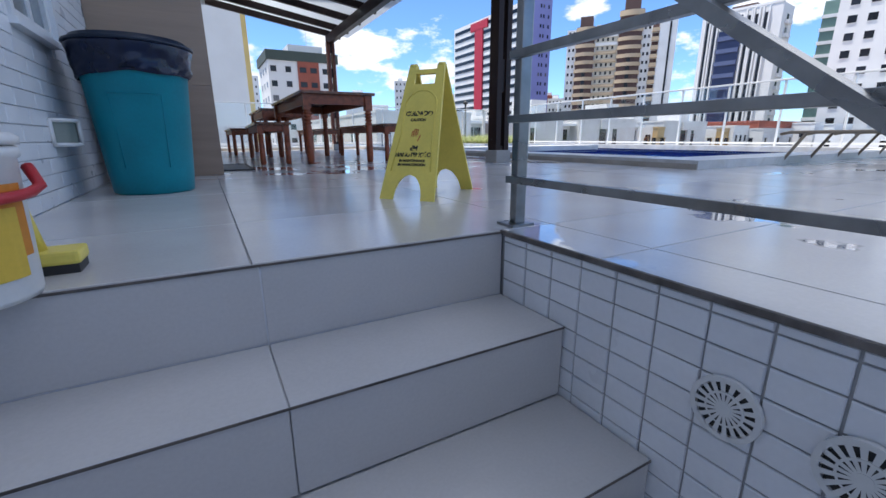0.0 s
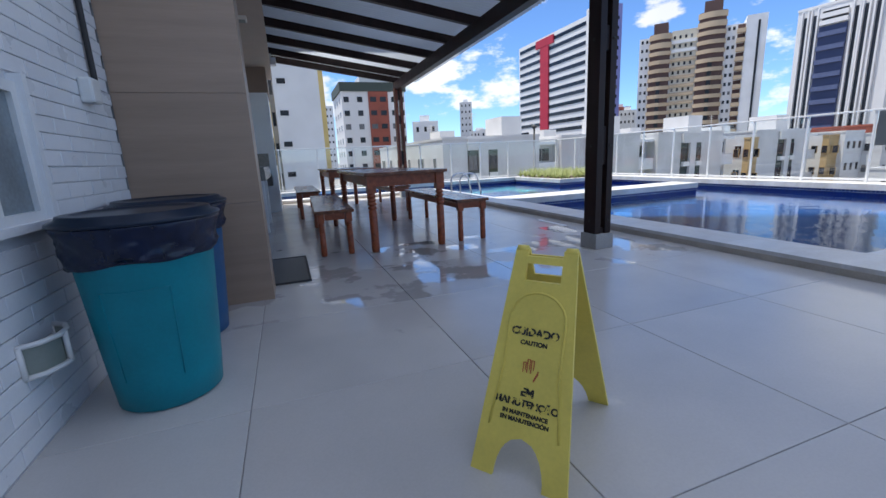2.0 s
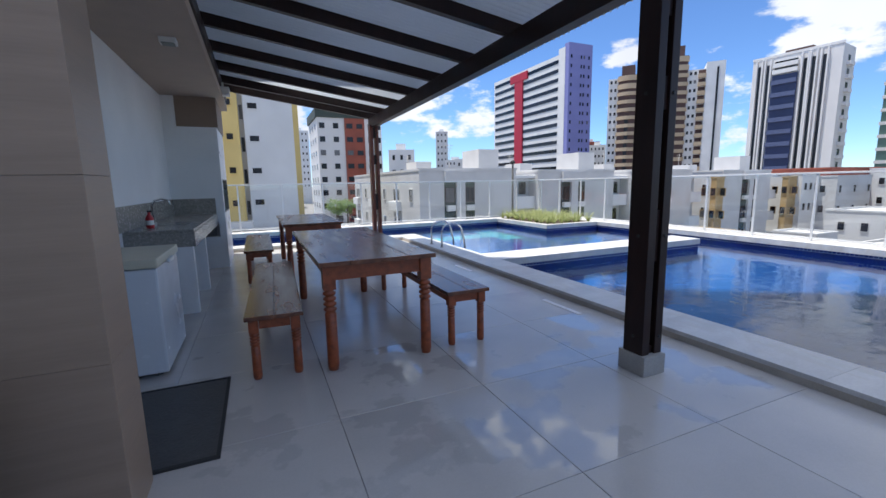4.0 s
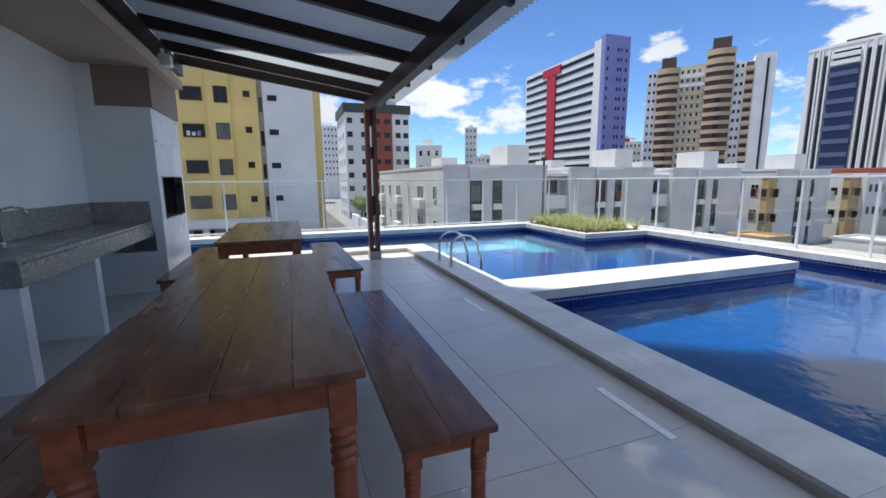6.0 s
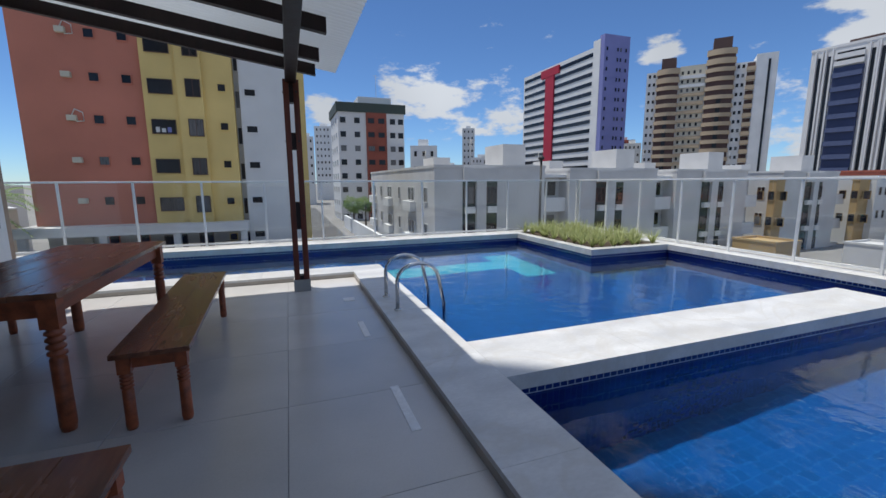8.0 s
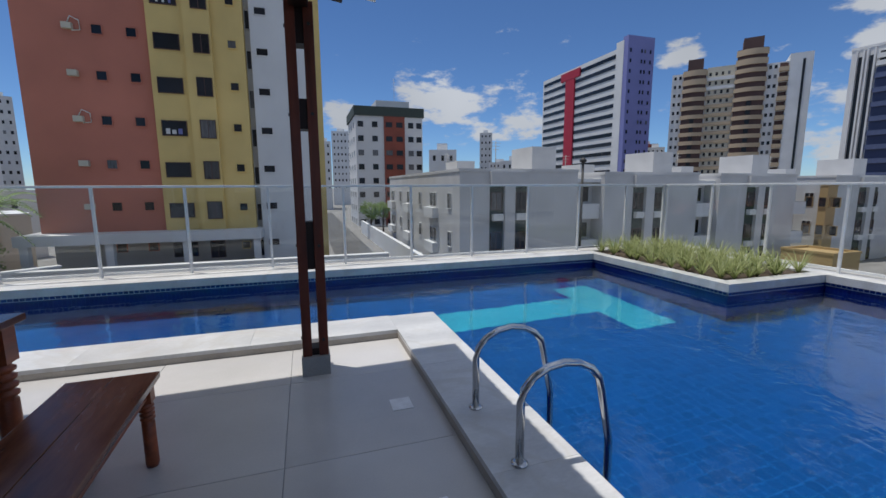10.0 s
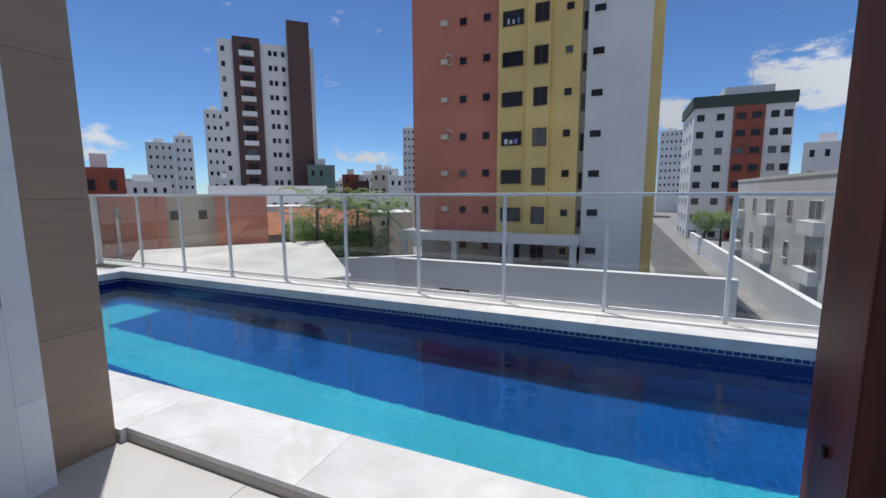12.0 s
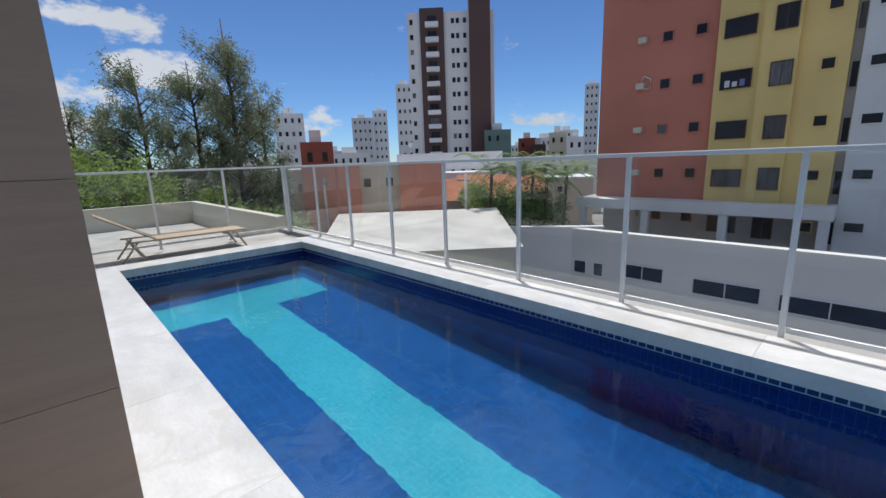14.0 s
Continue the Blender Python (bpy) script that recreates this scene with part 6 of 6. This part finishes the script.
for az, d, h, sp, sd in ((-71.5, 25, 15.0, 2.3, 3), (-75.5, 28, 13.6, 2.0, 4), (-80.5, 27, 13.2, 2.2, 5), (-68.6, 27, 12.0, 1.7, 6), (-86.5, 30, 11.5, 2.2, 7), (-78, 33, 11.5, 2.4, 8), (-73.2, 29, 13, 1.8, 9), (-83.5, 30, 11.5, 2.0, 10)):
    x, y = bearing(az, d)
    feather_tree(x, y, h, sp, sd)
for az, d, h, rd, sd, m in ((-83, 22, 8.8, 2.4, 1, LEAFD), (-88, 24, 9.2, 2.6, 2, LEAFD), (-76, 23, 7.2, 2.2, 3, LEAFD), (9.6, 62, 5.8, 1.7, 4, LEAFB), (11.2, 66, 5.6, 1.5, 5, LEAFB), (-40.4, 31, 6.6, 2.1, 6, LEAFD), (-36.6, 32, 6.4, 2.0, 7, LEAFD), (-33.2, 30, 6.0, 1.7, 11, LEAFB), (-38.4, 28, 5.4, 1.6, 12, LEAFD), (-42.5, 37, 6.0, 1.4, 9, LEAFB), (-70, 22, 6.5, 2.2, 8, LEAFB)):
    x, y = bearing(az, d)
    leafy_tree(x, y, h, rd, sd, m)
for az, d, h, sd in ((-37.0, 28, 6.9, 1), (-33.5, 29, 6.4, 2), (-31.0, 31, 6.7, 3), (-40.6, 29, 7.1, 4), (-35.2, 31, 7.0, 5)):
    x, y = bearing(az, d)
    palm(x, y, h, sd)

# ---- floor, stair and wall tiles ----
def lay(parent, x0, x1, y0, y1, xs, ys, material, h=0.012, joint=0.003):
    """Tiles between the joints xs, ys, cut to the area."""
    ax = [x0] + [v for v in xs if x0 + 0.02 < v < x1 - 0.02] + [x1]
    ay = [y0] + [v for v in ys if y0 + 0.02 < v < y1 - 0.02] + [y1]
    for a, b in zip(ax, ax[1:]):
        for c, d in zip(ay, ay[1:]):
            piece("tile", tile_mesh(b - a - joint, d - c - joint, h, material), parent, pose((a + b) / 2, (c + d) / 2, 0))


XJ = [0.06 + 0.93 * k for k in range(-2, 18)]
YJ = [0.433 + 0.933 * k for k in range(-8, 12)]
lay(floor, XW, XC, -0.122, YJ[10], XJ, YJ, FLOORDAMP)
lay(floor, XW, XC, YJ[10], YJ[12], XJ, YJ, FLOORWET)
lay(floor, XW, XC, YJ[12], YJ[13], XJ, YJ, FLOORDAMP)
lay(floor, XW, XC, YJ[13], 10.41, XJ, YJ, FLOORDRY)
lay(floor, XS, 13.0, -6.0, -0.122, XJ, YJ, FLOORPUDDLE)
lay(floor, XC, 13.0, -0.122, S_OUT, XJ, YJ, FLOORPUDDLE)
NOSE = mat("dark_edge", (0.14, 0.12, 0.105), 0.8, vary=0.5, scale=14)
for i in range(5):
    y1, z = -0.115 - 0.284 * i, -0.207 * (i + 1)
    cuts = [XW - 0.3, 0.075, XS]
    for a, b in zip(cuts, cuts[1:]):
        piece("riser_tile", tile_mesh(b - a - 0.002, 0.2, 0.01, FLOORDRY), stairs, upright((a + b) / 2, y1 - 0.016 - (0.0 if i else 0.0), z + 0.101, "-y"))
        piece("tread_tile", tile_mesh(b - a - 0.002, 0.284, 0.01, FLOORDRY), stairs, pose((a + b) / 2, y1 - 0.16, z))
    part("nosing", box(XW - 0.3, XS, y1 - 0.0195, y1 - 0.0165, z + 0.2, z + 0.2055), NOSE, stairs, "dark worn edge of the step")
for k in range(22):
    y = -0.191 - 0.105 * k
    piece("wall_tile", tile_mesh(0.1, 0.017, 0.01, WALLTILE), flank, upright(XS + 0.003, y, -0.0225, "-x"))
    for j in range(16):
        z = -0.064 - 0.06 * j
        if z > -0.207 * max(0, int((-y - 0.06) / 0.284) + 1) - 0.26:
            piece("wall_tile", tile_mesh(0.1, 0.0555, 0.01, WALLTILE), flank, upright(XS + 0.003 + 0.0008 * ((k * 7 + j * 3) % 3), y, z, "-x"))
solid("flank_cap", box(XS - 0.003, XS + 0.009, -4.0, -0.124, -0.012, 0.003, bev=0.002), mat("worn_edge", (0.17, 0.15, 0.135), 0.9, vary=0.5, scale=14), "worn cement edge on top of the flank wall", "trim", kind="structure")
for y in (-0.826, -1.019):
    dr = thing("drain_cover", "round white slotted drain grille in the tiled wall", "drain", (XS - 0.006, y, -0.203), group="drain grilles")
    bm = bmesh.new()
    n = 24
    for r0, r1 in ((0.052, 0.062), (0.0, 0.012), (0.03, 0.034)):
        ra = [bm.verts.new((-0.004, r0 * math.cos(k * math.tau / n), r0 * math.sin(k * math.tau / n))) for k in range(n)] if r0 else None
        rb = [bm.verts.new((-0.004, r1 * math.cos(k * math.tau / n), r1 * math.sin(k * math.tau / n))) for k in range(n)]
        rc = [bm.verts.new((0.006, r1 * math.cos(k * math.tau / n), r1 * math.sin(k * math.tau / n))) for k in range(n)]
        for k in range(n):
            if ra:
                bm.faces.new((ra[k], ra[(k + 1) % n], rb[(k + 1) % n], rb[k]))
            bm.faces.new((rb[k], rb[(k + 1) % n], rc[(k + 1) % n], rc[k]))
        if not ra:
            bm.faces.new(rb)
    for k in range(18):
        a = k * math.tau / 18
        u, v = Vector((0, math.cos(a), math.sin(a))), Vector((0, -math.sin(a), math.cos(a)))
        q = [u * 0.01 - v * 0.0022, u * 0.055 - v * 0.005, u * 0.055 + v * 0.005, u * 0.01 + v * 0.0022]
        bm.faces.new([bm.verts.new(w + Vector((-0.003, 0, 0))) for w in q])
    part("grille", bm, WHITEPL, dr)
    part("hole", lathe(bmesh.new(), [(0.05, 0.0), (0.05, 0.002)], n=20), IRON, dr).matrix_basis = pose(0.0, 0, 0, 0, 90, 0)
# white wall: running-bond glazed bricks, near stretch as pieces, the rest joined
bw_, bh_ = 0.24, 0.068
rest = ([], [])
for j in range(-12, 46):
    for k in range(-6, 13):
        y, z = k * bw_ + (0.12 if j % 2 else 0), 0.034 + j * bh_
        y0, y1 = y - bw_ / 2 + 0.002, min(y + bw_ / 2 - 0.002, 2.79)
        if 0.68 < z < 1.29:
            if y0 < 1.245 < y1:
                y1 = 1.243
            elif y0 < 1.825 < y1:
                y0 = 1.827
            elif 1.245 <= y0 and y1 <= 1.825:
                continue
        if y1 - y0 < 0.03:
            continue
        if 0.3 < y < 2.8 and 0 < z < 1.75:
            piece("brick", tile_mesh(y1 - y0, bh_ - 0.004, 0.012, WALLTILE), wall_w, upright(XW, (y0 + y1) / 2, z, "+x"))
        else:
            i = len(rest[0])
            c = 0.002
            for x, e in ((XW - 0.012, 0), (XW - 0.002, 0), (XW, c)):
                rest[0].extend([(x, y0 + e, z - bh_ / 2 + 0.002 + e), (x, y1 - e, z - bh_ / 2 + 0.002 + e), (x, y1 - e, z + bh_ / 2 - 0.002 - e), (x, y0 + e, z + bh_ / 2 - 0.002 - e)])
            rest[1].append((i + 8, i + 9, i + 10, i + 11))
            for a in (i, i + 4):
                rest[1].extend([(a + q, a + (q + 1) % 4, a + 4 + (q + 1) % 4, a + 4 + q) for q in range(4)])
me = bpy.data.meshes.new("brick_field")
me.from_pydata(rest[0], [], rest[1])
me.materials.append(WALLTILE)
tagged(part("brick_field", me, WALLTILE, wall_w), kind="stuff")


def plank_wall(parent, facing, fixed, a, b, z1=3.25, hgt=0.685, ln=1.2):
    j, z = 0, 0.0
    while z < z1 - 0.01:
        top = min(z + hgt, z1)
        p = a
        while p < b - 0.01:
            q0, q1 = max(p, a), min(p + ln, b)
            if q1 - q0 > 0.01:
                c = (q0 + q1) / 2
                m = upright(c, fixed, (z + top) / 2, facing) if facing in ("-y", "+y") else upright(fixed, c, (z + top) / 2, facing)
                piece("plank_tile", tile_mesh(q1 - q0 - 0.0015, top - z - 0.0015, 0.011, BROWNTILE, 0.001), parent, m)
            p += ln
        z, j = top, j + 1


plank_wall(pier, "-y", 2.79, XW, 0.12)
plank_wall(pier, "+x", 0.12, 2.79, 3.09)
plank_wall(pier, "+y", 3.09, XW, 0.12)
plank_wall(endwall, "+x", 0.03, 10.052, 10.372)
plank_wall(endwall, "+y", 10.372, -1.2, 0.03)

# waterline mosaic: proud glazed squares on pale grout, above the water
TS = 0.0627
near = tile_mesh(TS - 0.009, TS - 0.009, 0.006, MOSAIC, 0.0015)
joined = ([], [])


def mosaic_run(facing, fixed, a, b, single):
    n = round((b - a) / TS)
    for k in range(n):
        for j in range(2):
            c, z = a + (k + 0.5) * (b - a) / n, RIM - 0.032 - TS * (j + 0.5)
            m = upright(c, fixed, z, facing) if facing in ("-y", "+y") else upright(fixed, c, z, facing)
            if single:
                piece("mosaic_tile", near, pool, m)
            else:
                i = len(joined[0])
                joined[0].extend([m @ v.co for v in near.vertices])
                joined[1].extend([tuple(i + q for q in p.vertices) for p in near.polygons])
    lo_, hi_ = RIM - 0.032 - 2 * TS - 0.004, RIM - 0.033
    d = {"-y": (a, b, fixed + 0.003, fixed + 0.02), "+y": (a, b, fixed - 0.02, fixed - 0.003), "-x": (fixed + 0.003, fixed + 0.02, a, b), "+x": (fixed - 0.02, fixed - 0.003, a, b)}[facing]
    part("grout_band", box(*d, lo_, hi_), PALEJOINT, pool)


mosaic_run("-y", N_IN - 0.006, W_IN + 0.006, 0.9, True)
mosaic_run("-y", N_IN - 0.006, 0.9, PL_X, False)
mosaic_run("+x", W_IN + 0.006, N_SIN, N_IN - 0.01, False)
mosaic_run("+x", POOL_X + 0.006, S_IN, ISL_S, False)
mosaic_run("+x", POOL_X + 0.006, ISL_N, N_SIN, False)
mosaic_run("-y", ISL_S + 0.012, POOL_X + 0.02, 9.0, False)
mosaic_run("-x", POOL_E - 0.006, S_IN, PL_Y, False)
mosaic_run("-y", PL_Y + 0.012, PL_X + 0.02, POOL_E - 0.01, False)
mosaic_run("-x", PL_X + 0.012, PL_Y + 0.03, N_IN - 0.02, False)
me = bpy.data.meshes.new("mosaic_field")
me.from_pydata(joined[0], [], joined[1])
me.materials.append(MOSAIC)
tagged(part("mosaic_field", me, MOSAIC, pool), kind="stuff")
